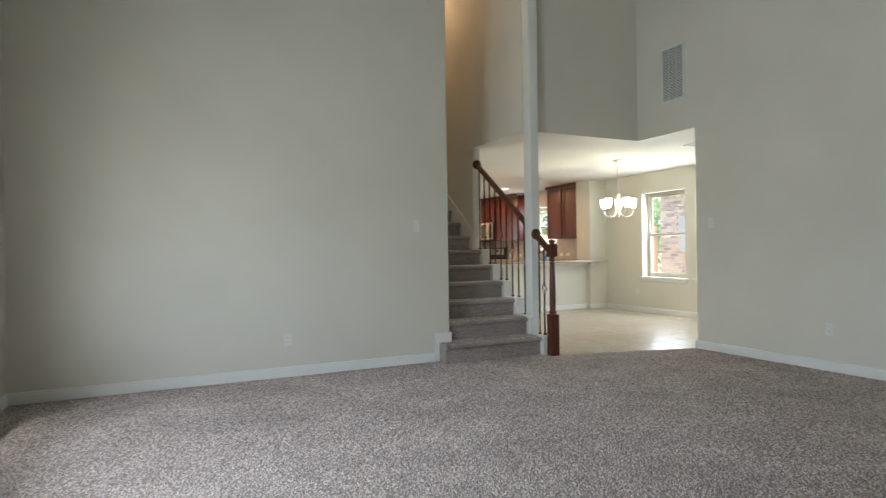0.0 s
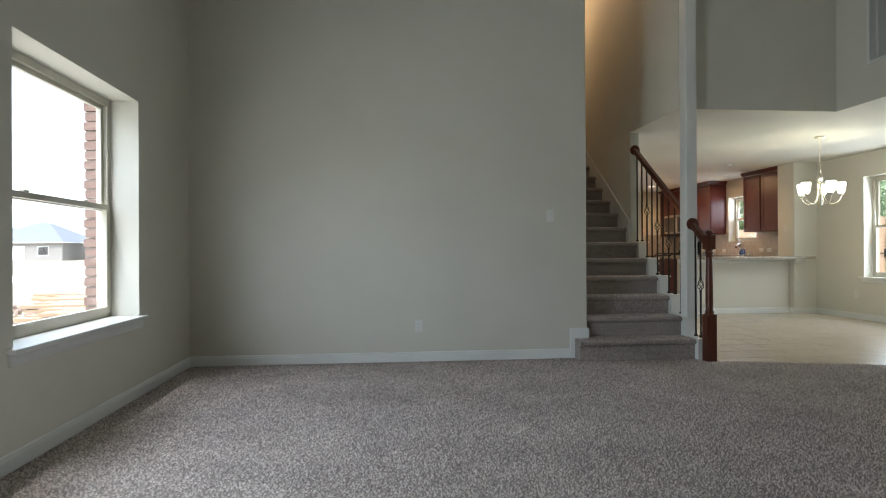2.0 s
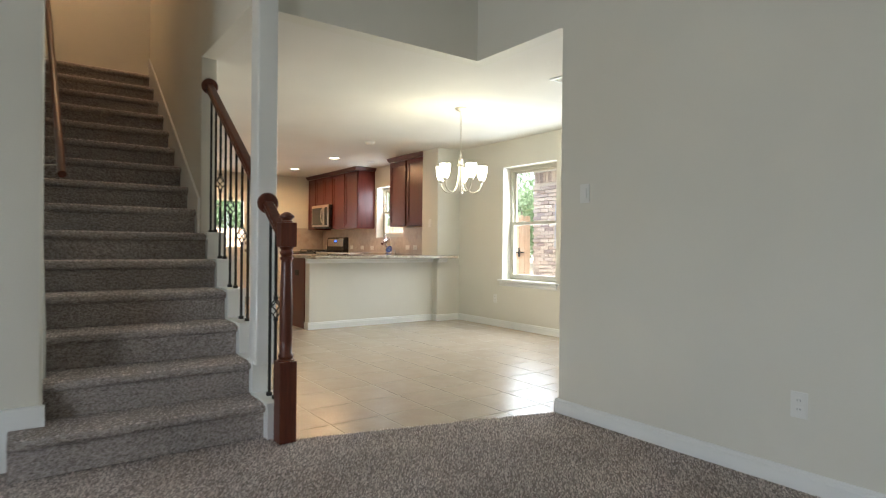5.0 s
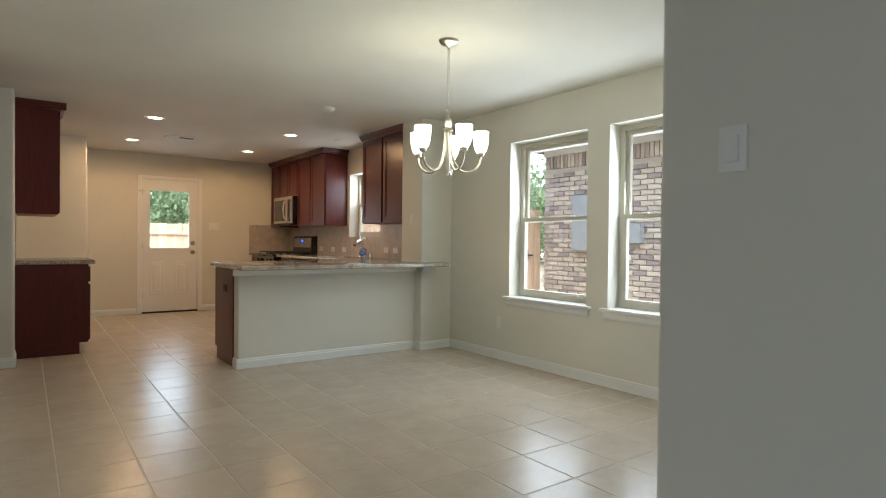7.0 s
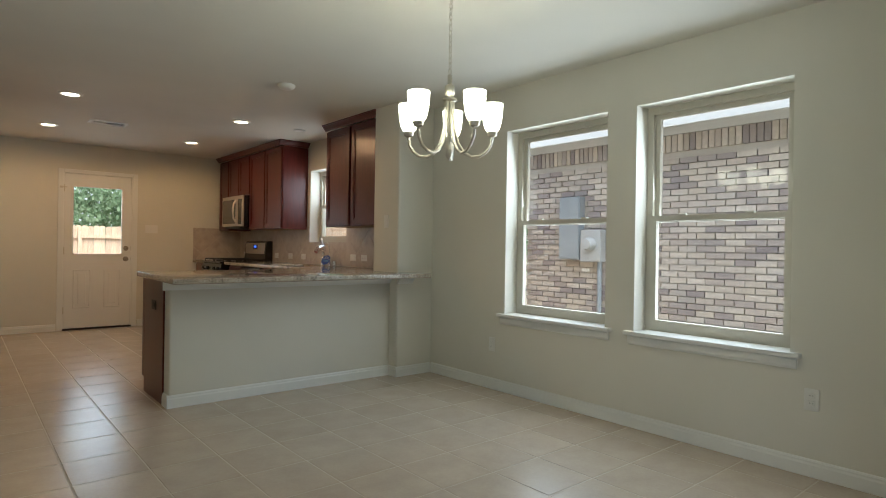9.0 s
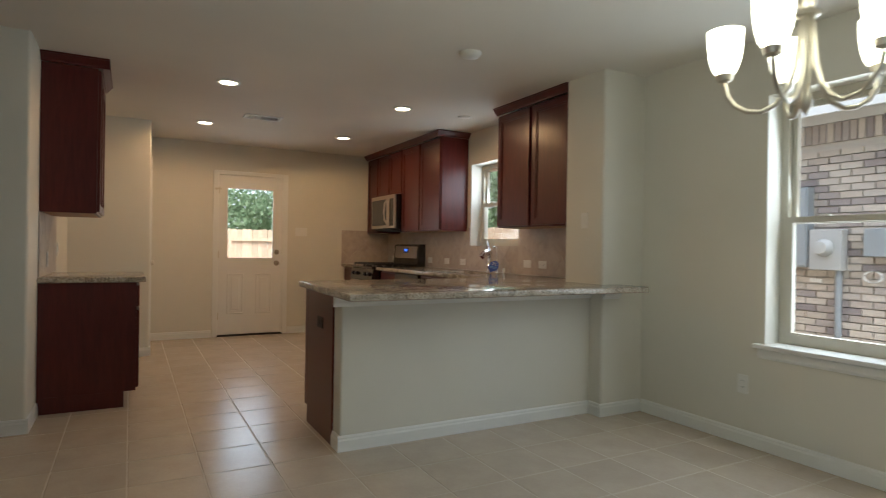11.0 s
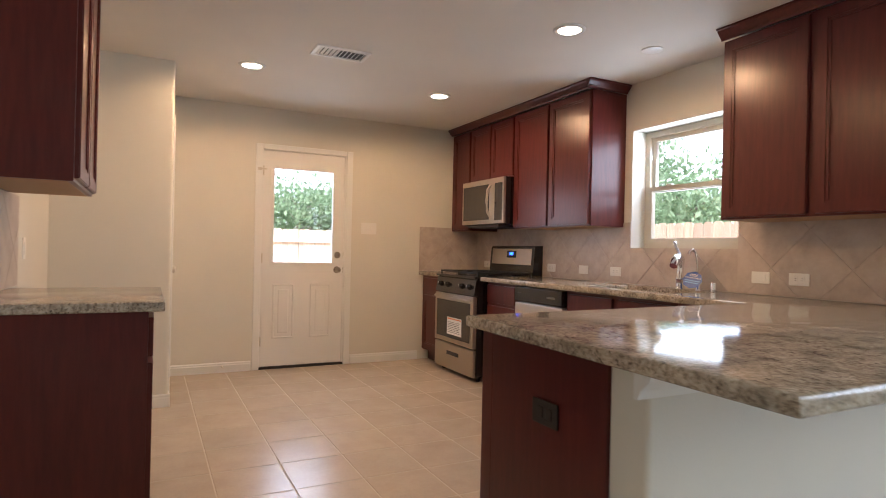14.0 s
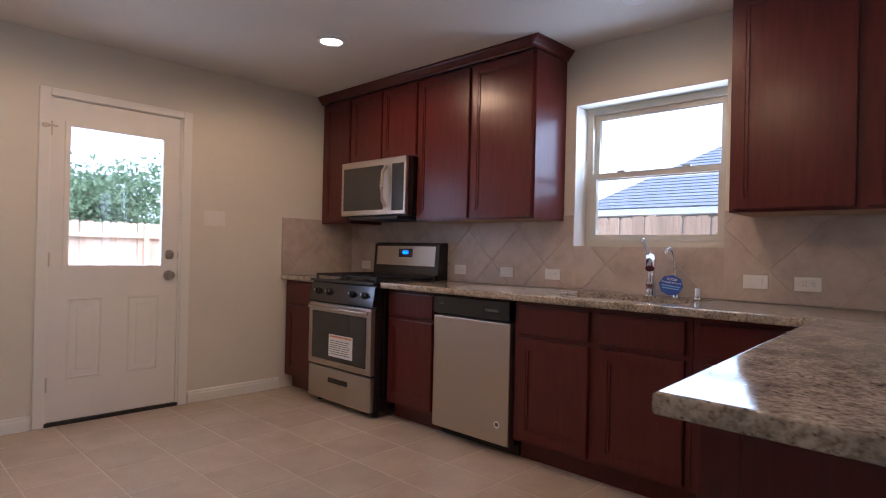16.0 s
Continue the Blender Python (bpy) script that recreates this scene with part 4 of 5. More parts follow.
for gy0, gy1 in ((RY0 + 0.02, (RY0 + RY1) / 2 - 0.006), ((RY0 + RY1) / 2 + 0.006, RY1 - 0.02)):
    bm = bmesh.new()
    gx0, gx1 = RX + 0.04, 9.05
    for yy in (gy0, gy1 - 0.012, (gy0 + gy1) / 2 - 0.006):
        box(bm, gx0, gx1, yy, yy + 0.012, 0.935, 0.952)
    for xx in (gx0, gx0 + 0.14, gx0 + 0.28, gx0 + 0.42, gx1 - 0.012):
        box(bm, xx, xx + 0.012, gy0, gy1, 0.936, 0.951)
    for xx in (gx0, gx1 - 0.012):
        for yy in (gy0, gy1 - 0.012):
            box(bm, xx, xx + 0.012, yy, yy + 0.012, 0.914, 0.936)
    part("grate", bm, BLACKM, rg)
    for xx in (gx0 + 0.14, gx0 + 0.42):
        bm = lathe(bmesh.new(), (xx, (gy0 + gy1) / 2, 0.914), [(0.001, 0), (0.045, 0), (0.045, 0.008), (0.032, 0.012), (0.032, 0.018), (0.004, 0.019)], 20)
        part("burner", bm, BLACKM, rg)
bm = prism(bmesh.new(), [(9.055, 0.915), (9.075, 1.185), (9.10, 1.20), (9.165, 1.20), (9.165, 0.915)], 1, RY0, RY1)
bg = part("backguard", bm, BLACK, rg)
bm = prism(bmesh.new(), [(9.059, 1.02), (9.0715, 1.172), (9.0815, 1.172), (9.069, 1.02)], 1, RY0 + 0.04, RY1 - 0.035)
part("fascia", bm, STEEL, bg)
bm = prism(bmesh.new(), [(9.0625, 1.085), (9.068, 1.152), (9.075, 1.152), (9.0695, 1.085)], 1, 13.72, 13.88)
part("clock_panel", bm, BLACK, bg)
bm = prism(bmesh.new(), [(9.0625, 1.110), (9.0645, 1.136), (9.068, 1.136), (9.066, 1.110)], 1, 13.77, 13.83)
part("clock", bm, LCD, bg, "lit blue clock display")

# ---- microwave ----
mw = thing("microwave", "stainless steel over-the-range microwave with black window", "microwave")
MY0, MY1, MZ0, MZ1, MX = 13.455, 14.215, 1.388, 1.820, 8.735
boxed("case", BLACK, mw, MX + 0.03, 9.175, MY0, MY1, MZ0, MZ1, 0.003)
boxed("front", STEEL, mw, MX, MX + 0.03, MY0, MY1, MZ0 + 0.012, MZ1, 0.006)
boxed("window", GLASSBLACK, mw, MX - 0.003, MX + 0.004, 13.70, MY1 - 0.03, MZ0 + 0.05, MZ1 - 0.05, 0.002, "dark microwave window")
boxed("keypad", BLACK, mw, MX - 0.003, MX + 0.004, MY0 + 0.02, 13.60, MZ0 + 0.04, MZ1 - 0.05, 0.002)
bm = tube(bmesh.new(), [(MX - 0.005, 13.665, MZ0 + 0.07), (MX - 0.04, 13.662, MZ0 + 0.12), (MX - 0.052, 13.66, (MZ0 + MZ1) / 2), (MX - 0.04, 13.662, MZ1 - 0.11), (MX - 0.005, 13.665, MZ1 - 0.06)], 0.013, 10)
smooth(part("handle", bm, STEEL, mw), 60)
boxed("vent", BLACKM, mw, MX + 0.015, 9.1, MY0 + 0.1, MY1 - 0.1, MZ0 - 0.02, MZ0 + 0.001, 0.002)

# ---- dishwasher ----
dw = thing("dishwasher", "built-in stainless steel dishwasher with black control strip", "dishwasher")
boxed("tub", BLACK, dw, 8.60, 9.1, 12.340, 12.955, 0.055, 0.874, 0.0)
boxed("door_panel", STEEL, dw, 8.540, 8.60, 12.350, 12.944, 0.055, 0.742, 0.006)
boxed("control_strip", BLACK, dw, 8.536, 8.60, 12.354, 12.950, 0.752, 0.868, 0.008)
boxed("button_row", INK, dw, 8.534, 8.537, 12.43, 12.53, 0.80, 0.815, 0.0)
boxed("badge", INK, dw, 8.534, 8.537, 12.86, 12.90, 0.815, 0.822, 0.0)
boxed("kick_plate", BLACKM, dw, 8.64, 8.66, 12.345, 12.95, -0.012, 0.055, 0.0)
bm = lathe(bmesh.new(), (8.5405, 12.43, 0.165), [(0.001, 0), (0.022, 0), (0.022, 0.0012), (0.001, 0.0013)], 24, (-1, 0, 0))
st = part("sticker", bm, PAPER, dw)
boxed("print", INK, st, 8.5385, 8.5394, 12.42, 12.44, 0.157, 0.175, 0.0)

# ---- ceiling fittings ----
for k, (lx, ly) in enumerate(DOWNLIGHTS):
    d = thing("downlight", "recessed round ceiling downlight, lit warm", "downlight", "kitchen downlights")
    bm = lathe(bmesh.new(), (lx, ly, 2.44), [(0.066, 0.0), (0.095, 0.0), (0.095, -0.005), (0.088, -0.009), (0.070, -0.010), (0.066, -0.006)], 32)
    for f in [f for f in bm.faces if len(f.verts) > 4]:
        bm.faces.remove(f)
    smooth(part("trim_ring", bm, TRIM, d), 50)
    part("lens", lathe(bmesh.new(), (lx, ly, 2.44), [(0.001, -0.007), (0.069, -0.007), (0.069, -0.003), (0.001, -0.003)], 28), LEDGLOW, d, "glowing lens")
sd = thing("smoke_detector", "round white ceiling smoke detector", "smoke detector")
smooth(part("body", lathe(bmesh.new(), (7.81, 10.11, 2.44), [(0.001, 0), (0.07, 0), (0.07, -0.012), (0.055, -0.03), (0.04, -0.036), (0.001, -0.037)], 28), PLASTIC, sd), 40)
sp = thing("ceiling_speaker_cap", "round white ceiling cover plate", "cover plate")
smooth(part("plate", lathe(bmesh.new(), (8.72, 11.74, 2.44), [(0.001, 0), (0.065, 0), (0.065, -0.006), (0.05, -0.010), (0.001, -0.011)], 28), PLASTIC, sp), 40)


def grille(name, label, category, centre, size, normal_axis, slats, vertical, thick=0.012, gap_mat=None):
    """A louvred grille: on the ceiling (axis 2, facing down) or on a wall x = const facing -x (axis 0)."""
    g = thing(name, label, category)
    cu, cv = size[0] / 2, size[1] / 2
    b = 0.022
    x, y, z = centre
    if normal_axis == 2:
        # no duct is cut: a dark sheet gives the shade behind the slats
        part("backing", box(bmesh.new(), x - cu + b, x + cu - b, y - cv + b, y + cv - b, z - 0.003, z - 0.001), BLACKM, g, "dark sheet standing for the duct's shade behind the slats")
        part("frame", slab(bmesh.new(), 2, z - thick, z, x - cu, x + cu, y - cv, y + cv, [(x - cu + b, x + cu - b, y - cv + b, y + cv - b)]), TRIM, g)
        for k in range(slats):
            yy = x - cu + b + (2 * cu - 2 * b) * (k + 0.5) / slats
            t = math.copysign(0.006, (k + 0.5) / slats - 0.5)
            bm = prism(bmesh.new(), [(yy - t - 0.001, z - thick), (yy - t + 0.001, z - thick), (yy + t + 0.001, z - 0.003), (yy + t - 0.001, z - 0.003)], 1, y - cv + b, y + cv - b)
            part("slat", bm, TRIM, g)
    else:
        # on the wall too, the duct's shade is a flat coloured sheet
        part("backing", box(bmesh.new(), x - 0.003, x - 0.001, y - cu + b, y + cu - b, z - cv + b, z + cv - b), gap_mat or BLACKM, g, "dark sheet standing for the duct's shade behind the slats")
        part("frame", slab(bmesh.new(), 0, x - thick, x, y - cu, y + cu, z - cv, z + cv, [(y - cu + b, y + cu - b, z - cv + b, z + cv - b)]), TRIM, g)
        for k in range(slats):
            zz = z - cv + b + (2 * cv - 2 * b) * (k + 0.5) / slats
            bm = prism(bmesh.new(), [(x - thick, zz - 0.007), (x - thick, zz - 0.0055), (x - 0.003, zz + 0.007), (x - 0.003, zz + 0.0055)], 1, y - cu + b, y + cu - b)
            part("slat", bm, TRIM, g)
        for yy in (y - cu / 3, y + cu / 3):
            part("mullion", box(bmesh.new(), x - thick - 0.001, x - 0.004, yy - 0.003, yy + 0.003, z - cv + b, z + cv - b), TRIM, g)
    return g


grille("ceiling_vent", "white metal ceiling air register with angled slats", "ceiling vent", (7.02, 12.82, 2.44), (0.36, 0.20), 2, 11, True)
grille("ceiling_vent", "white metal ceiling air register above the dining area", "ceiling vent", (7.75, 6.50, 2.44), (0.36, 0.18), 2, 11, True)
grille("return_grille", "tall white louvred return air grille on the wall", "wall vent", (6.81, 6.035, 3.12), (0.33, 0.64), 0, 34, False, gap_mat=DUCT_SHADE)

# ---- chandelier ----
ch = thing("chandelier", "brushed nickel five-arm chandelier with lit frosted shades", "chandelier")
smooth(part("canopy", lathe(bmesh.new(), (CHX, CHY, 2.44), [(0.001, 0), (0.065, 0), (0.065, -0.006), (0.055, -0.02), (0.02, -0.032), (0.008, -0.045)], 28), NICKEL, ch), 45)
zc, k = 2.40, 0
while zc > 1.99:
    bm = bmesh.new()
    pts = []
    for s in range(10):
        a = 2 * math.pi * s / 10
        u, w = 0.008 * math.cos(a), 0.017 * math.sin(a)
        pts.append((CHX + (u if k % 2 else 0), CHY + (0 if k % 2 else u), zc + w))
    tube(bm, pts, 0.0022, 6, True)
    part("chain_link", bm, NICKEL, ch)
    zc -= 0.0265
    k += 1
bm = lathe(bmesh.new(), (CHX, CHY, 0), [(0.003, 2.025), (0.012, 2.02), (0.012, 1.975), (0.024, 1.965), (0.024, 1.925), (0.020, 1.92), (0.020, 1.91), (0.034, 1.905), (0.034, 1.895), (0.014, 1.885), (0.011, 1.70), (0.013, 1.66), (0.018, 1.645), (0.016, 1.625), (0.006, 1.61), (0.002, 1.60)], 24)
smooth(part("stem", bm, NICKEL, ch), 45)
JARM = [(0.018, 1.89), (0.020, 1.82), (0.028, 1.75), (0.045, 1.69), (0.075, 1.645), (0.115, 1.625), (0.155, 1.63), (0.19, 1.652), (0.212, 1.685), (0.22, 1.72), (0.22, 1.74)]
for sx, sy in SHADES:
    dx, dy = (sx - CHX) / 0.22, (sy - CHY) / 0.22
    smooth(part("arm", tube(bmesh.new(), [(CHX + dx * r, CHY + dy * r, z) for r, z in JARM], 0.0078, 10), NICKEL, ch), 60)
    smooth(part("socket_cup", lathe(bmesh.new(), (sx, sy, 1.73), [(0.010, 0), (0.022, 0.006), (0.026, 0.024), (0.020, 0.03)], 20), NICKEL, ch), 45)
    bm = lathe(bmesh.new(), (sx, sy, 1.755), [(0.025, 0), (0.037, 0.018), (0.046, 0.05), (0.051, 0.09), (0.053, 0.138), (0.049, 0.138), (0.047, 0.09), (0.042, 0.05), (0.033, 0.022), (0.02, 0.006)], 28)
    for f in [f for f in bm.faces if len(f.verts) > 4]:
        bm.faces.remove(f)
    sh = smooth(part("shade", bm, SHADEGLOW, ch, "lit white frosted glass shade"), 60)
    sh.visible_shadow = False
for o in ch.children:
    if not o.name.startswith(("canopy", "chain")):
        o.location.z -= 0.035

# ---- switches and outlets ----


def plate(centre, facing, kind, wide=1, sideways=False, mat=None):
    """A wall plate; facing '-x', '+x' or '-y'."""
    mat = mat or PLASTIC
    names = {"outlet": ("wall_outlet", "white duplex wall outlet with cover plate", "outlet"), "switch": ("light_switch", "white rocker light switch with cover plate", "switch")}
    nm, label, cat = names[kind]
    if mat is BLACKM:
        label = "black duplex outlet on the cabinet end panel"
    if sideways:
        label = label.replace("wall outlet", "outlet set sideways").replace("light switch", "switch set sideways") + (" on tile" if mat is PLASTIC else "")
    p = thing(nm, label, cat)
    w, h = 0.070 + 0.046 * (wide - 1), 0.115
    x, y, z = centre
    rot = {"-y": 0, "-x": -90, "+x": 90}[facing]
    m = pose(x, y, z, 0, 0, rot) @ (pose(0, 0, 0, 0, 90, 0) if sideways else Matrix())

    def add(name, u0, u1, d0, d1, v0, v1, mt, bev, parent):
        bm = box(bmesh.new(), u0, u1, d0, d1, v0, v1, bev)
        bm.transform(m)
        return part(name, bm, mt, parent)
    add("cover_plate", -w / 2, w / 2, -0.006, -0.0005, -h / 2, h / 2, mat, 0.003, p)
    for k in range(wide):
        u = (k - (wide - 1) / 2) * 0.046
        if kind == "switch":
            add("rocker", u - 0.016, u + 0.016, -0.010, -0.004, -0.033, 0.033, mat, 0.002, p)
        else:
            for s in (-1, 1):
                face = add("socket", u - 0.017, u + 0.017, -0.008, -0.004, s * 0.0195 - 0.014, s * 0.0195 + 0.014, mat, 0.003, p)
                if mat is not BLACKM:
                    for du in (-0.006, 0.006):
                        add("slot", u + du - 0.001, u + du + 0.001, -0.0084, -0.0078, s * 0.0195 - 0.003, s * 0.0195 + 0.006, INK, 0, face)
    return p


plate((2.503, 6.50, 0.33), "-y", "outlet")
plate((3.77, 6.50, 1.365), "-y", "switch")
plate((6.81, 5.55, 1.375), "-x", "switch")
plate((6.81, 4.34, 0.37), "-x", "outlet")
plate((9.18, 6.755, 0.385), "-x", "outlet")
plate((9.18, 9.09, 0.355), "-x", "outlet")
plate((8.79, 10.085, 1.375), "-x", "switch")
plate((7.895, 14.65, 1.345), "-y", "switch", wide=3)
SPX = 9.171
plate((SPX, 13.30, 1.005), "-x", "outlet", sideways=True)
plate((SPX, 12.865, 1.005), "-x", "switch", sideways=True)
plate((SPX, 12.49, 1.005), "-x", "outlet", sideways=True)
plate((SPX, 11.285, 1.02), "-x", "switch", sideways=True)
plate((SPX, 11.055, 1.02), "-x", "outlet", sideways=True)
plate((SPX, 14.42, 1.005), "-x", "outlet", sideways=True)
plate((5.329, 11.97, 1.03), "+x", "outlet")
plate((5.32, 12.77, 1.10), "+x", "switch")
plate((6.917, 10.385, 0.685), "-x", "outlet", sideways=True, mat=BLACKM)
bm = cylinder(bmesh.new(), (6.52, 14.635, 0.045), (6.52, 14.57, 0.045), 0.008)
ds = thing("door_stop", "small spring door stop on the baseboard", "door stop")
part("rod", bm, NICKEL, ds)
part("rubber_tip", cylinder(bmesh.new(), (6.52, 14.572, 0.045), (6.52, 14.56, 0.045), 0.011), PLASTIC, ds)
ul = thing("flush_ceiling_light", "round warm flush ceiling light upstairs", "ceiling light")
smooth(part("pan", lathe(bmesh.new(), (4.6, 10.45, TOP), [(0.001, 0), (0.16, 0), (0.16, -0.03), (0.001, -0.031)], 28), NICKEL, ul), 40)

dg = thing("door_guard", "small nickel flip lock on the door casing", "door lock")
boxed("plate", NICKEL, dg, 6.795, 6.83, 14.622, 14.634, 1.85, 1.875, 0.002)
boxed("arm", NICKEL, dg, 6.82, 6.875, 14.614, 14.622, 1.856, 1.868, 0.002)

# ---- outside ----
GROUND = material("yard_grass_soil", 0.95, spec=0.1)
v = coords(GROUND)
g1, g2 = noise_tex(GROUND, v, 0.35, 4.0), noise_tex(GROUND, v, 14.0, 4.0)
gc = mix(GROUND, g2, (0.14, 0.13, 0.07), (0.25, 0.22, 0.15))
colour_in(GROUND, mix(GROUND, g1, gc, (0.30, 0.26, 0.21)))
bump(GROUND, g2, 0.7, 0.05)
GZ = -0.2
structure("ground", slab(bmesh.new(), 2, GZ - 0.1, GZ, -900, 900, -900, 900, [(0.3, 9.3, -1.5, 14.8)]), GROUND, "pale dry soil and thin grass around the house", "ground")
CONC = paint("concrete", (0.52, 0.49, 0.45), 0.5, 0.9)
structure("road", slab(bmesh.new(), 2, GZ + 0.004, GZ + 0.012, -120, 0.0, 26, 34), CONC, "pale concrete street in front of the house", "road")

BRICK = material("brick_mixed", 0.85)
info = BRICK.node_tree.nodes.new("ShaderNodeObjectInfo")
geo = BRICK.node_tree.nodes.new("ShaderNodeNewGeometry")
add = BRICK.node_tree.nodes.new("ShaderNodeMath")
add.operation = "ADD"
BRICK.node_tree.links.new(info.outputs["Random"], add.inputs[0])
BRICK.node_tree.links.new(geo.outputs["Random Per Island"], add.inputs[1])
frac = BRICK.node_tree.nodes.new("ShaderNodeMath")
frac.operation = "FRACT"
BRICK.node_tree.links.new(add.outputs[0], frac.inputs[0])
bc = ramp(BRICK, frac.outputs[0], [(0.0, (0.50, 0.44, 0.37)), (0.3, (0.60, 0.54, 0.47)), (0.55, (0.46, 0.40, 0.35)), (0.72, (0.37, 0.32, 0.295)), (0.85, (0.29, 0.25, 0.245)), (1.0, (0.55, 0.50, 0.44))])
v = coords(BRICK)
colour_in(BRICK, mix(BRICK, 0.8, bc, ramp(BRICK, noise_tex(BRICK, v, 24.0, 4.0, 0.7), [(0.3, (0.78, 0.78, 0.78)), (0.7, (1.1, 1.1, 1.1))]), "MULTIPLY"))
bump(BRICK, noise_tex(BRICK, v, 60.0, 4.0), 0.5, 0.006)
MORTAR = paint("mortar", (0.55, 0.51, 0.45), 0.6, 0.95)
REDBRICK = material("brick_red", 0.85)
v = coords(REDBRICK)
colour_in(REDBRICK, ramp(REDBRICK, noise_tex(REDBRICK, v, 18.0, 4.0, 0.7), [(0.3, (0.13, 0.08, 0.065)), (0.7, (0.235, 0.15, 0.125))]))

FENCE = material("cedar_fence", 0.8)
v = coords(FENCE, (18, 18, 1.2), random_shift=True)
info = FENCE.node_tree.nodes.new("ShaderNodeObjectInfo")
fc = ramp(FENCE, noise_tex(FENCE, v, 3.0, 4.0, 0.65), [(0.3, (0.40, 0.27, 0.17)), (0.7, (0.58, 0.43, 0.30))])
colour_in(FENCE, mix(FENCE, 1.0, fc, ramp(FENCE, info.outputs["Random"], [(0.0, (0.82, 0.80, 0.78)), (1.0, (1.1, 1.08, 1.05))]), "MULTIPLY"))
SHINGLE = material("roof_shingle", 0.9)
colour_in(SHINGLE, ramp(SHINGLE, noise_tex(SHINGLE, coords(SHINGLE, (1, 1, 1)), 9.0, 4.0), [(0.3, (0.085, 0.095, 0.115)), (0.7, (0.14, 0.15, 0.175))]))
SOFFIT = paint("fascia_paint", (0.66, 0.66, 0.64), 0.05, 0.6)
SIDING = paint("pale_siding", (0.22, 0.205, 0.19), 0.2, 0.7)
BOXGREY = paint("utility_grey", (0.30, 0.33, 0.35), 0.05, 0.5)
METERW = paint("meter_pale", (0.45, 0.46, 0.45), 0.05, 0.4)

# neighbour's brick house
NB = 12.0
nh = thing("brick_house", "single-storey house of mixed tan and brown brick", "house")
nwall = part("wall", slab(bmesh.new(), 0, NB + 0.02, NB + 0.3, -4.0, 11.25, GZ, 2.59), MORTAR, nh)
part("end_wall", slab(bmesh.new(), 1, 11.0, 11.248, NB + 0.31, NB + 7, GZ, 2.59), MORTAR, nh)
bm = prism(bmesh.new(), [(NB - 0.42, 2.60), (NB - 0.42, 2.63), (NB + 3.8, 4.8), (NB + 8.0, 2.63), (NB + 8.0, 2.60)], 1, -4.4, 11.65)
part("roof", bm, SHINGLE, nh)
part("fascia", box(bmesh.new(), NB - 0.45, NB - 0.422, -4.4, 11.65, 2.47, 2.66), SOFFIT, nh)
part("soffit", box(bmesh.new(), NB - 0.42, NB + 0.02, -4.4, 11.65, 2.575, 2.598), SOFFIT, nh)
part("frieze", box(bmesh.new(), NB - 0.02, NB + 0.018, -4.0, 11.25, 2.465, 2.574), SOFFIT, nh)

BL, BHH = 0.196, 0.060
PY, PZ = 0.206, 0.0705
bm = box(bmesh.new(), -0.02, 0.02, -BL / 2, BL / 2, -BHH / 2, BHH / 2)
brick_me = bpy.data.meshes.new("brick")
bm.to_mesh(brick_me)
bm.free()
brick_me.materials.append(BRICK)
rows = int((2.25 - GZ) / PZ)
rnd = random.Random(4)
count = 0
verts, faces = [], []
for r in range(rows):
    z = GZ + 0.035 + r * PZ
    off = 0.103 if r % 2 else 0.0
    y = 3.0 + off
    while y + BL / 2 < 11.24:
        x = NB + rnd.uniform(-0.003, 0.004)
        if 8.75 < y < 10.75 and 0.45 < z < 2.6 and count < 296:
            ob = new("brick", brick_me)
            ob.location = (x, y, z)
            ob.parent = nwall
            count += 1
        else:
            k = len(verts)
            for a in (-0.02, 0.02):
                for b in (-BL / 2, BL / 2):
                    for c in (-BHH / 2, BHH / 2):
                        verts.append((x + a, y + b, z + c))
            faces += [tuple(k + i for i in f) for f in ((0, 1, 3, 2), (0, 4, 5, 1), (2, 3, 7, 6), (1, 5, 7, 3), (0, 2, 6, 4))]
        y += PY
# soldier course under the eave
y = 3.05
while y < 11.2:
    k = len(verts)
    for a in (-0.02, 0.02):
        for b in (-BHH / 2, BHH / 2):
            for c in (-0.095, 0.095):
                verts.append((NB + a, y + b, 2.365 + c))
    faces += [tuple(k + i for i in f) for f in ((0, 1, 3, 2), (0, 4, 5, 1), (2, 3, 7, 6), (1, 5, 7, 3), (0, 2, 6, 4))]
    y += PZ
me = bpy.data.meshes.new("brickwork")
me.from_pydata(verts, [], faces)
me.materials.append(BRICK)
bw = new("brickwork", me)
bw.parent = nwall
bw["kind"] = "stuff"

ub = thing("breaker_box", "tall grey steel electrical panel on the brick wall", "electrical panel")
boxed("case", BOXGREY, ub, NB - 0.14, NB - 0.024, 10.24, 10.56, 1.02, 1.83, 0.008)
boxed("cover", BOXGREY, ub, NB - 0.152, NB - 0.139, 10.25, 10.55, 1.04, 1.81, 0.004)
mb = thing("electric_meter", "pale grey electric meter box with round glass meter", "electric meter")
boxed("case", METERW, mb, NB - 0.14, NB - 0.024, 9.92, 10.22, 1.00, 1.40, 0.008)
smooth(part("meter", lathe(bmesh.new(), (NB - 0.14, 10.07, 1.22), [(0.001, 0), (0.085, 0), (0.085, 0.03), (0.07, 0.06), (0.06, 0.09), (0.001, 0.095)], 24, (-1, 0, 0)), METERW, mb), 40)
smooth(part("conduit", cylinder(bmesh.new(), (NB - 0.06, 9.98, GZ), (NB - 0.06, 9.98, 1.0), 0.03), BOXGREY, mb), 40)
sb = thing("cable_box", "small grey cable box on the brick wall", "utility box")
boxed("case", BOXGREY, sb, NB - 0.12, NB - 0.024, 9.42, 9.74, 1.14, 1.40, 0.008)
bm = bmesh.new()
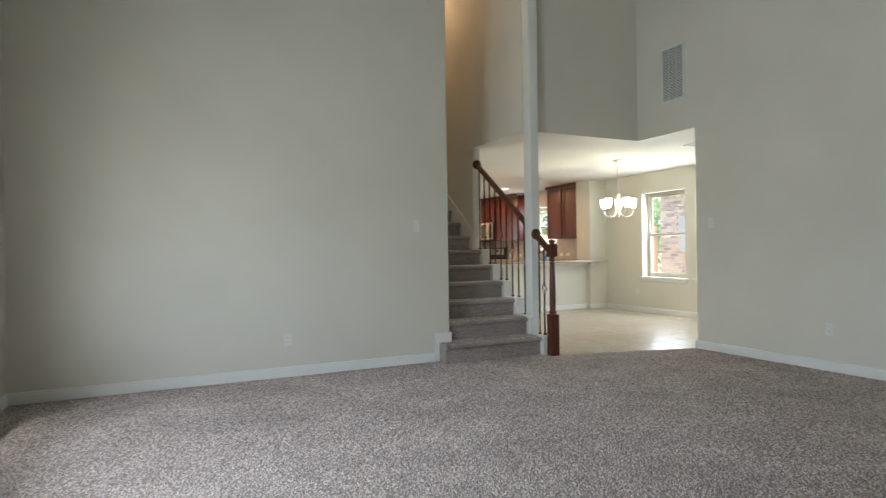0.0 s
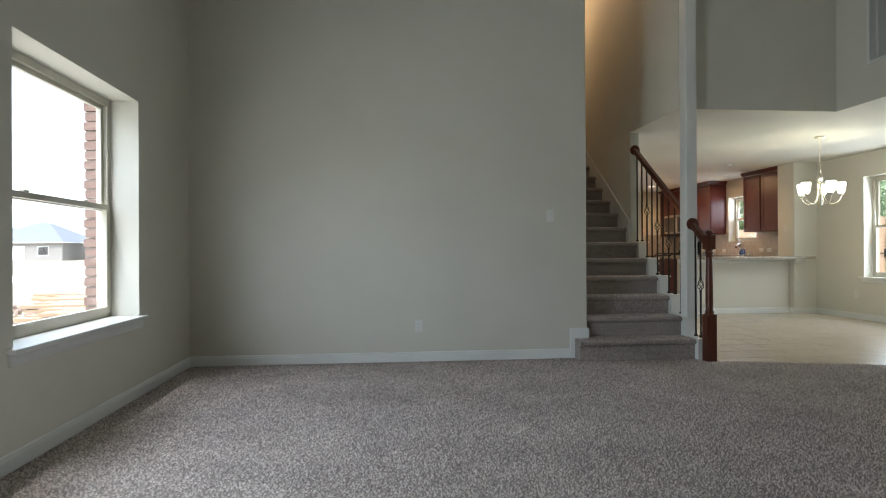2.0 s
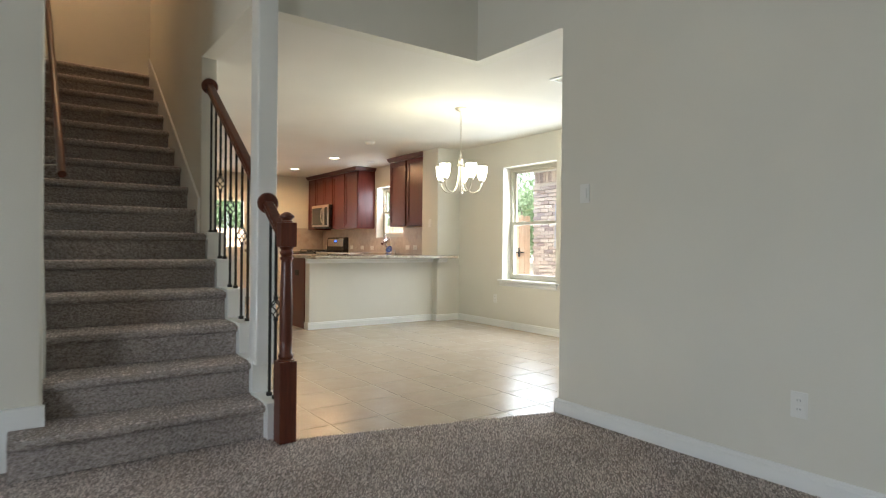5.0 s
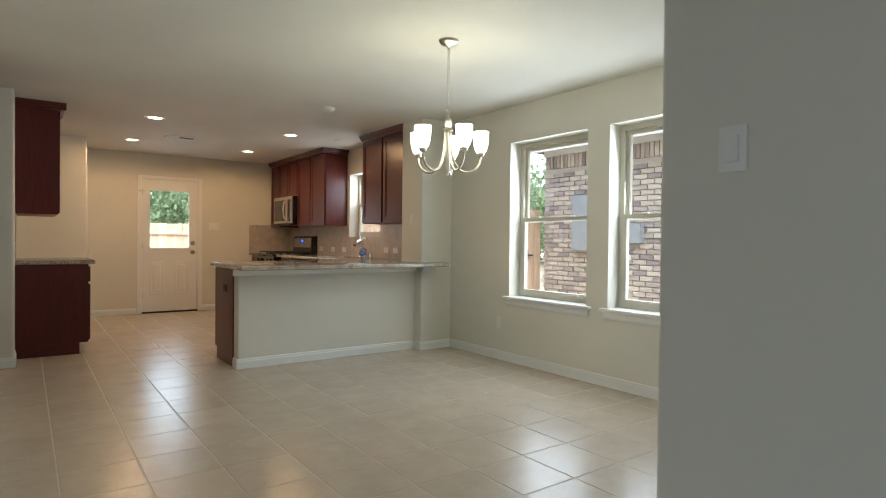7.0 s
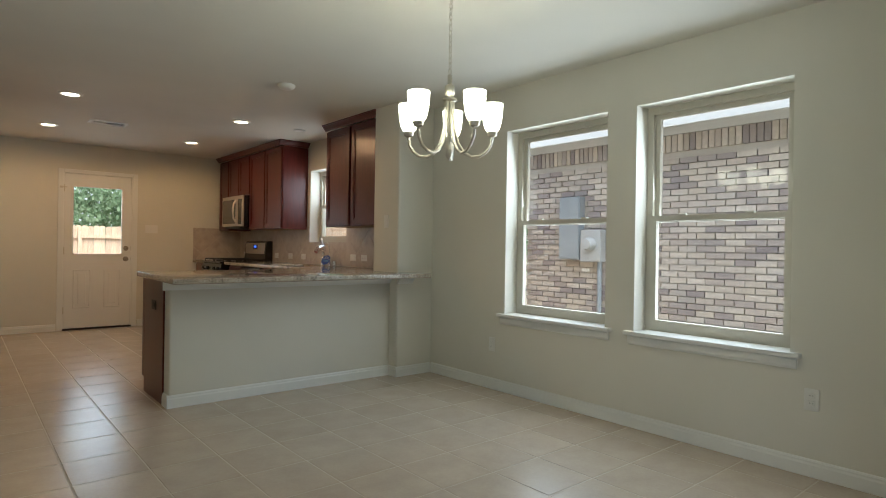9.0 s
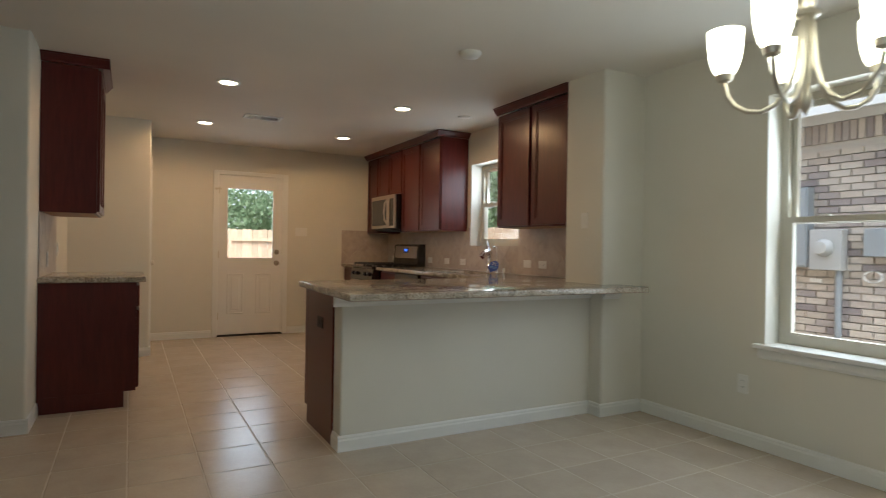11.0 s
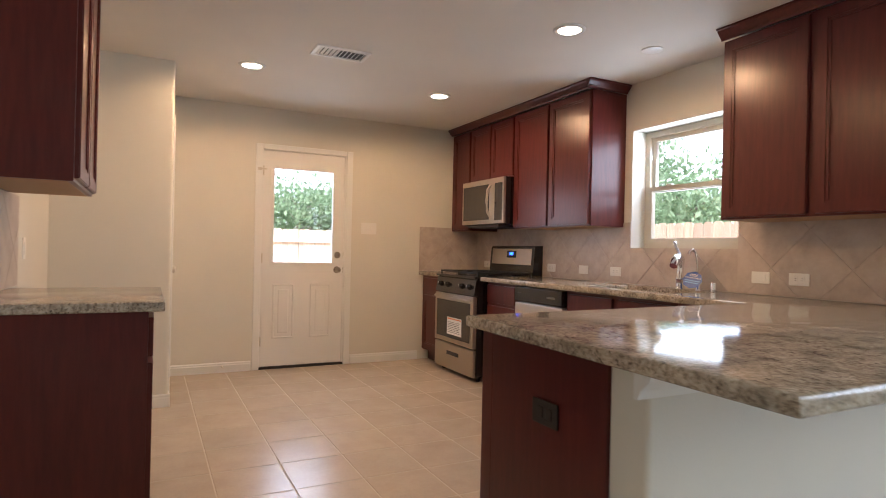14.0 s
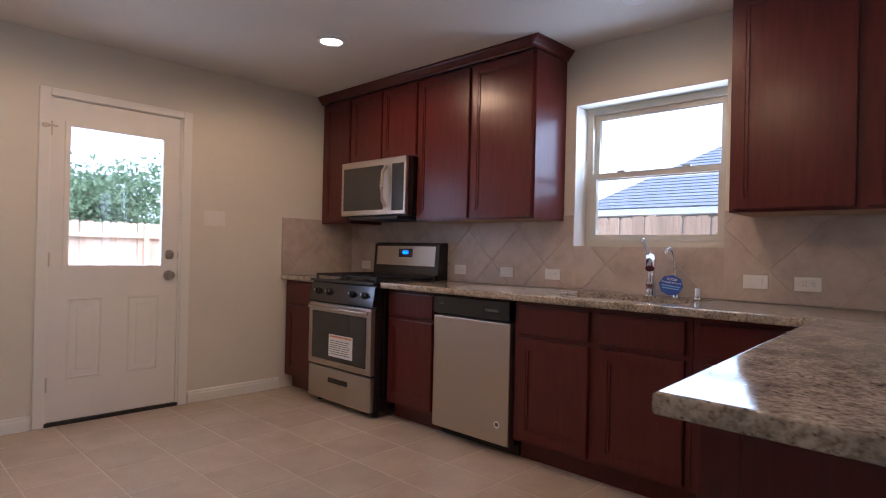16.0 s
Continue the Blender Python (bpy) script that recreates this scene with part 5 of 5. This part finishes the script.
for k in range(3):
    tube(bm, [(NB - 0.05, 9.68 + 0.075 * math.cos(a) + 0.008 * k, 0.95 + 0.055 * math.sin(a)) for a in [2 * math.pi * s / 16 for s in range(16)]], 0.006, 6, True)
tagged(part("cable_coil", bm, PLASTIC), "white coiled cable hanging on the brick wall", "cable")
boxed_tag = boxed("wall_tag", PLASTIC, None, NB - 0.03, NB - 0.022, 10.15, 10.27, 0.87, 0.91, 0.0)
tagged(boxed_tag, "small white tag on the brick wall", "tag")


def fence_run(label, a, b, top, group, lengths=0.14, rails=False):
    """A run of dog-eared pickets from a to b."""
    f = thing("fence", label, "fence", group)
    a, b = Vector((*a, 0)), Vector((*b, 0))
    d = (b - a).normalized()
    n = int((b - a).length / (lengths + 0.006))
    h = top - GZ
    bm = prism(bmesh.new(), [(0, 0), (lengths, 0), (lengths, h - 0.03), (lengths - 0.03, h), (0.03, h), (0, h - 0.03)], 1, 0, 0.016)
    me = bpy.data.meshes.new("picket")
    bmesh.ops.recalc_face_normals(bm, faces=bm.faces[:])
    bm.to_mesh(me)
    bm.free()
    me.materials.append(FENCE)
    rr = random.Random(7)
    turn = math.degrees(math.atan2(d.y, d.x))
    for k in range(n):
        p = a + d * (k * (lengths + 0.006))
        ob = new("picket", me)
        ob.matrix_world = pose(p.x, p.y, GZ + rr.uniform(-0.012, 0.012), 0, rr.uniform(-0.4, 0.4), turn)
        ob.parent = f
    side = Vector((d.y, -d.x, 0)) * 0.03
    for z in (GZ + 0.3, (GZ + top) / 2, top - 0.3):
        bm = bmesh.new()
        sgn = -1 if rails else 1
        sweep(bm, [(-0.02, -0.045), (0.02, -0.045), (0.02, 0.045), (-0.02, 0.045)], (a.x - sgn * side.x, a.y - sgn * side.y, z), (b.x - sgn * side.x, b.y - sgn * side.y, z))
        part("rail", bm, FENCE, f)
    if rails:
        q = 0.0
        while q < (b - a).length:
            p = a + d * q + side * 2.2
            part("post", box(bmesh.new(), p.x - 0.045, p.x + 0.045, p.y - 0.045, p.y + 0.045, GZ, top - 0.05), FENCE, f)
            q += 2.4
    return f


fence_run("tan cedar picket fence along the side yard", (12.25, 11.7), (12.25, 24.5), 1.58, "yard fences")
fence_run("tan cedar picket fence across the back yard", (-6.0, 24.6), (12.2, 24.6), 1.62, "yard fences", rails=True)
gate = thing("gate", "tan cedar side yard gate with a black latch", "gate")
for k in range(18):
    x = 9.42 + k * 0.142
    bm = prism(bmesh.new(), [(x, GZ), (x + 0.136, GZ), (x + 0.136, 1.62), (x + 0.106, 1.65), (x + 0.03, 1.65), (x, 1.62)], 1, 11.30, 11.316)
    part("board", bm, FENCE, gate)
for z in (0.1, 1.35):
    part("rail", box(bmesh.new(), 9.42, 11.97, 11.317, 11.35, z, z + 0.09), FENCE, gate)
boxed("latch", BLACKM, gate, 11.58, 11.80, 11.275, 11.297, 0.93, 0.955, 0.003)
boxed("latch_plate", BLACKM, gate, 11.66, 11.70, 11.28, 11.299, 0.86, 1.03, 0.003)

# houses beyond the fence and across the street


def far_house(label, x0, x1, y0, y1, eave, ridge, along, wall_mat, garage=None, windows=()):
    h = thing("house", label, "house", "houses of the neighbourhood")
    part("wall", slab(bmesh.new(), 2, GZ, eave, x0, x1, y0, y1), wall_mat, h)
    o = 0.4
    bm = bmesh.new()
    xm, ym = (x0 + x1) / 2, (y0 + y1) / 2
    base4 = [bm.verts.new(p) for p in ((x0 - o, y0 - o, eave), (x1 + o, y0 - o, eave), (x1 + o, y1 + o, eave), (x0 - o, y1 + o, eave))]
    if along == "y":
        k = min((x1 - x0) / 2, (y1 - y0) / 2 - 0.5)
        r = [bm.verts.new((xm, y0 - o + k, ridge)), bm.verts.new((xm, y1 + o - k, ridge))]
        for f in ((base4[0], base4[1], r[0]), (base4[1], base4[2], r[1], r[0]), (base4[2], base4[3], r[1]), (base4[3], base4[0], r[0], r[1])):
            bm.faces.new(f)
    else:
        k = min((y1 - y0) / 2, (x1 - x0) / 2 - 0.5)
        r = [bm.verts.new((x0 - o + k, ym, ridge)), bm.verts.new((x1 + o - k, ym, ridge))]
        for f in ((base4[3], base4[0], r[0]), (base4[0], base4[1], r[1], r[0]), (base4[1], base4[2], r[1]), (base4[2], base4[3], r[0], r[1])):
            bm.faces.new(f)
    bm.faces.new(base4[::-1])
    roof = part("roof", bm, SHINGLE, h)
    if along == "y":
        # overlapping shingle courses on the slope that faces the house
        e0, e1 = Vector((x0 - o, y0 - o, eave)), Vector((x0 - o, y1 + o, eave))
        t0, t1 = Vector((xm, y0 - o + k, ridge)), Vector((xm, y1 + o - k, ridge))
        lift = (t0 - e0).cross(e1 - e0).normalized()
        lift = lift if lift.z > 0 else -lift
        bm = bmesh.new()
        rows_up = 44
        for q in range(rows_up):
            f0, f1 = q / rows_up, (q + 1) / rows_up
            lo = [e0.lerp(t0, f0) + lift * 0.03, e1.lerp(t1, f0) + lift * 0.03]
            hi = [e1.lerp(t1, f1) + lift * 0.015, e0.lerp(t0, f1) + lift * 0.015]
            under = [e0.lerp(t0, f0) + lift * 0.003, e1.lerp(t1, f0) + lift * 0.003]
            w = [bm.verts.new(c) for c in lo + hi + under]
            bm.faces.new(w[:4])
            bm.faces.new((w[0], w[4], w[5], w[1]))
        part("shingle_courses", bm, SHINGLE, roof)
    part("fascia", slab(bmesh.new(), 2, eave - 0.16, eave - 0.004, x0 - o, x1 + o, y0 - o, y1 + o, [(x0 + 0.02, x1 - 0.02, y0 + 0.02, y1 - 0.02)]), SOFFIT, h)
    for kind, ya, yb, za, zb in windows:
        if kind == "garage":
            gd = part("garage_door", box(bmesh.new(), ya, yb, y0 - 0.04, y0 + 0.02, za, zb), SOFFIT, h)
            for q in range(4):
                zq = za + (zb - za) * (q + 0.5) / 4
                part("panel", box(bmesh.new(), ya + 0.15, yb - 0.15, y0 - 0.06, y0 - 0.041, zq - 0.2, zq + 0.2), SOFFIT, gd)
        else:
            w = part("window", slab(bmesh.new(), 1, y0 - 0.05, y0 + 0.02, ya, yb, za, zb, [(ya + 0.08, yb - 0.08, za + 0.08, zb - 0.08)]), TRIM, h)
            part("pane", box(bmesh.new(), ya + 0.08, yb - 0.08, y0 - 0.02, y0 + 0.01, za + 0.08, zb - 0.08), GLASSBLACK, w)
    return h


far_house("far house with dark shingle roof behind the fence", 20, 32, 2.0, 18.2, 2.3, 6.4, "y", SIDING)
far_house("far tan house with a double garage across the street", -60, -48, 96, 108, 2.7, 6.0, "x", SIDING, windows=[("garage", -58.5, -53.5, GZ, 2.1), ("window", -51.6, -50, 0.6, 2.0)])
far_house("far tan house with dark roof and garage across the street", -45.5, -34, 98, 110, 2.7, 5.8, "x", SIDING, windows=[("garage", -44.5, -39.5, GZ, 2.1), ("window", -37.6, -36, 0.6, 2.0)])
far_house("far two-storey pale house across the street", -80, -65, 100, 114, 5.2, 8.2, "x", SIDING, windows=[("garage", -79, -74, GZ, 2.1), ("window", -71, -69.4, 0.7, 2.1), ("window", -77, -75.6, 3.2, 4.6), ("window", -71, -69.6, 3.2, 4.6)])
far_house("far pale house with dark roof across the street", -31, -19, 98, 110, 2.7, 5.8, "x", SIDING, windows=[("garage", -30, -25, GZ, 2.1), ("window", -22.6, -21, 0.6, 2.0)])

# brick return outside the front windows
fb = thing("brick_pier", "dark red brown brick pier outside the front window", "brick pier")
part("core", box(bmesh.new(), 0.03, 0.138, 5.52, 6.6, GZ, 2.9), MORTAR, fb)
bm = box(bmesh.new(), -0.052, 0.052, -0.02, 0.02, -0.029, 0.029)
me = bpy.data.meshes.new("brick")
bm.to_mesh(me)
bm.free()
me.materials.append(REDBRICK)
for r in range(44):
    ob = new("brick", me)
    ob.location = (0.084 + (0.004 if r % 2 else -0.004), 5.512 + (0.002 if r % 3 else -0.002), GZ + 0.035 + r * 0.0705)
    ob.parent = fb

# pallets and timber in front of the house
LUMBER = material("raw_timber", 0.8)
colour_in(LUMBER, ramp(LUMBER, noise_tex(LUMBER, coords(LUMBER, (3, 3, 20)), 4.0, 3.0), [(0.3, (0.20, 0.13, 0.075)), (0.7, (0.36, 0.255, 0.16))]))
rr = random.Random(3)
for k in range(4):
    p = thing("timber_stack", "stack of raw timber boards lying on the soil", "timber stack", "building timber outside")
    cx, cy = -2.3 - 0.75 * k, 10.6 + 1.5 * k
    for j in range(4):
        for i in range(5):
            yy = cy + i * 0.24 + rr.uniform(-0.03, 0.03)
            xx = cx + rr.uniform(-0.25, 0.25)
            part("board", box(bmesh.new(), xx - 1.1, xx + 1.1, yy, yy + 0.2, GZ + 0.015 + j * 0.075, GZ + 0.065 + j * 0.075), LUMBER, p)
RUBBLE = material("rubble", 0.95)
colour_in(RUBBLE, ramp(RUBBLE, noise_tex(RUBBLE, coords(RUBBLE), 3.0, 4.0), [(0.3, (0.13, 0.085, 0.065)), (0.7, (0.30, 0.22, 0.18))]))
bm = bmesh.new()
for k in range(1600):
    x, y = rr.uniform(-6.0, -0.4), rr.uniform(6.8, 17)
    s = rr.uniform(0.03, 0.14)
    bmesh.ops.create_cube(bm, size=1, matrix=Matrix.LocRotScale((x, y, GZ + s * 0.25), Euler((rr.uniform(0, 3), rr.uniform(0, 3), rr.uniform(0, 3))), (s, s * 0.8, s * 0.6)))
tagged(part("rubble", bm, RUBBLE), "scattered broken brick and clods on the soil", "rubble", kind="stuff")

# trees
LEAF = material("leaves", 0.7, spec=0.3)
geo = LEAF.node_tree.nodes.new("ShaderNodeNewGeometry")
colour_in(LEAF, ramp(LEAF, geo.outputs["Random Per Island"], [(0.0, (0.10, 0.15, 0.07)), (0.5, (0.16, 0.22, 0.11)), (1.0, (0.23, 0.29, 0.16))]))
n, l, b = nodes_of(LEAF)
through_leaf = n.new("ShaderNodeBsdfTranslucent")
l.new(b.inputs["Base Color"].links[0].from_socket, through_leaf.inputs["Color"])
leaf_mix = n.new("ShaderNodeMixShader")
leaf_mix.inputs[0].default_value = 0.45
l.new(b.outputs[0], leaf_mix.inputs[1])
l.new(through_leaf.outputs[0], leaf_mix.inputs[2])
l.new(leaf_mix.outputs[0], n["Material Output"].inputs[0])
BARK = paint("bark", (0.12, 0.09, 0.065), 0.8, 0.9)


def tree(label, x, y, height, spread, seed, leaves=1500, leaf=0.22):
    t = thing("tree", label, "tree", "trees beyond the fences")
    r = random.Random(seed)
    bm = bmesh.new()
    top = Vector((x + r.uniform(-0.3, 0.3), y + r.uniform(-0.3, 0.3), GZ + height * 0.8))
    tube(bm, [(x, y, GZ - 0.05), (x + 0.05, y, GZ + height * 0.3), top], [height * 0.024, height * 0.016, height * 0.005], 8)
    ends = []
    for k in range(11):
        f = 0.3 + 0.5 * k / 11
        s = Vector((x, y, GZ + height * f))
        a = r.uniform(0, 6.28)
        e = s + Vector((math.cos(a) * spread * r.uniform(0.4, 0.85) * (1.15 - f), math.sin(a) * spread * r.uniform(0.4, 0.85) * (1.15 - f), height * r.uniform(0.06, 0.18)))
        tube(bm, [s, s.lerp(e, 0.5) + Vector((0, 0, 0.1)), e], [height * 0.009, height * 0.006, height * 0.002], 6)
        ends.append(e)
    ends.append(top)
    part("trunk", bm, BARK, t)
    verts, faces = [], []
    for k in range(leaves):
        c = r.choice(ends) + Vector((r.gauss(0, 1), r.gauss(0, 1), r.gauss(0, 0.8))) * spread * 0.17
        m = Euler((r.uniform(0, 6.3), r.uniform(0, 6.3), r.uniform(0, 6.3))).to_matrix()
        s = leaf * r.uniform(0.6, 1.4)
        i = len(verts)
        for px, py, pz in ((-0.5, 0, 0), (0, -0.28, 0.06), (0.5, 0, 0), (0, 0.28, 0.06)):
            verts.append(c + m @ Vector((px * s, py * s, pz * s)))
        faces.append((i, i + 1, i + 2, i + 3))
    me = bpy.data.meshes.new("crown")
    me.from_pydata(verts, [], faces)
    me.materials.append(LEAF)
    cr = new("crown", me)
    cr.parent = t
    return t


rr = random.Random(11)
for k in range(13):
    tree("green leafy tree beyond the back fence", -10 + k * 2.9 + rr.uniform(-0.8, 0.8), 38 + rr.uniform(-3, 6), rr.uniform(3.9, 5.6), rr.uniform(4.0, 5.2), 20 + k, 3200, 0.27)
tree("young bright green tree beyond the back fence", 6.6, 29.5, 3.3, 2.2, 5, 2200, 0.16)
for k in range(6):
    tree("green leafy tree beyond the side fence", 19 + k * 3.2, 27 + k * 0.9 + rr.uniform(-1, 1), (rr.uniform(5.2, 6.8) if k < 3 else rr.uniform(3.6, 4.4)), 4.6, 50 + k, 3200, 0.27)
tree("green leafy tree behind the side gate", 23.0, 23.4, 4.2, 4.0, 77, 2400, 0.24)

# ---- tiles ----
GX, GY, TX0, TY0 = 0.342, 0.365, 5.183, 5.615
bm = box(bmesh.new(), 0.003, GX - 0.003, 0.003, GY - 0.003, -0.012, 0.0)
es = [e for e in bm.edges if all(w.co.z > -0.001 for w in e.verts)]
bmesh.ops.bevel(bm, geom=es, offset=0.002, segments=1, affect="EDGES")
tile_me = bpy.data.meshes.new("tile")
bm.to_mesh(tile_me)
bm.free()
tile_me.materials.append(TILE)
for i in range(12):
    for j in range(25):
        ob = new("tile", tile_me)
        ob.location = (TX0 + i * GX, TY0 + j * GY, -0.0125)
        ob.parent = floor
verts, faces = [], []
for i in range(-3, 0):
    for j in range(11, 25):
        x, y = TX0 + i * GX, TY0 + j * GY
        k = len(verts)
        verts += [(x + a, y + b, z) for z in (-0.02, -0.0125) for a, b in ((0.003, 0.003), (GX - 0.003, 0.003), (GX - 0.003, GY - 0.003), (0.003, GY - 0.003))]
        faces += [tuple(k + q for q in f) for f in ((4, 5, 6, 7), (0, 1, 5, 4), (1, 2, 6, 5), (2, 3, 7, 6), (3, 0, 4, 7))]
me = bpy.data.meshes.new("tile_rest")
me.from_pydata(verts, [], faces)
me.materials.append(TILE)
rest_ob = new("tile_rest", me)
rest_ob.parent = floor
rest_ob["kind"] = "stuff"

# diagonal tiles of the splashback


def clip(poly, side, limit, keep_less):
    out = []
    for k in range(len(poly)):
        p, q = poly[k], poly[(k + 1) % len(poly)]
        pin = (p[side] <= limit) == keep_less or p[side] == limit
        qin = (q[side] <= limit) == keep_less or q[side] == limit
        if pin:
            out.append(p)
        if pin != qin:
            f = (limit - p[side]) / (q[side] - p[side])
            out.append((p[0] + f * (q[0] - p[0]), p[1] + f * (q[1] - p[1])))
    return out


def splash(name, axis, w, d, u0, u1, v0, v1, side=0.315, origin=(0, 0), holes=()):
    """Diagonal square tiles on a wall; the rectangle u0..u1, v0..v1 less the holes."""
    s = tagged(new(name), "beige stone splashback tiles laid on the diagonal", "splashback", kind="structure")
    p, q = sorted((w, w + d * 0.004))
    part("grout_bed", slab(bmesh.new(), axis, p, q, u0, u1, v0, v1, holes), SGROUT, s)
    regions = [(u0, u1, v0, v1)]
    for h in holes:
        nxt = []
        for a, b, c, e in regions:
            if h[1] <= a or h[0] >= b:
                nxt.append((a, b, c, e))
                continue
            nxt += [r for r in ((a, h[0], c, e), (h[1], b, c, e), (max(a, h[0]), min(b, h[1]), c, h[2]), (max(a, h[0]), min(b, h[1]), h[3], e)) if r[1] - r[0] > 0.01 and r[3] - r[2] > 0.01]
        regions = nxt
    half = side / math.sqrt(2)
    g = 0.0022
    p, q = sorted((w + d * 0.003, w + d * 0.009))
    for i in range(-40, 60):
        for j in range(-12, 14):
            if (i + j) % 2:
                continue
            cu, cv = origin[0] + i * half, origin[1] + j * half
            if cu < u0 - half or cu > u1 + half or cv < v0 - half or cv > v1 + half:
                continue
            hh = half - g
            for a, b, c, e in regions:
                poly = [(cu - hh, cv), (cu, cv - hh), (cu + hh, cv), (cu, cv + hh)]
                for sd, lim, less in ((0, a, False), (0, b, True), (1, c, False), (1, e, True)):
                    if poly:
                        poly = clip(poly, sd, lim, less)
                if len(poly) < 3:
                    continue
                area = abs(sum(poly[k][0] * poly[(k + 1) % len(poly)][1] - poly[(k + 1) % len(poly)][0] * poly[k][1] for k in range(len(poly)))) / 2
                if area < 0.0004:
                    continue
                part("tile", prism(bmesh.new(), poly, axis, p, q), SPLASH, s)
    return s


splash("splashback_sink", 0, 9.18, -1, 10.295, 14.648, 0.92, 1.385, origin=(11.0, 1.08), holes=[(11.44, 12.345, 1.19, 1.40)])
splash("splashback_range", 1, 14.65, -1, 8.465, 9.17, 0.92, 1.385, origin=(8.8, 1.0))
splash("splashback_left", 0, 5.32, 1, 11.56, 12.58, 0.92, 1.36, origin=(11.8, 1.1))
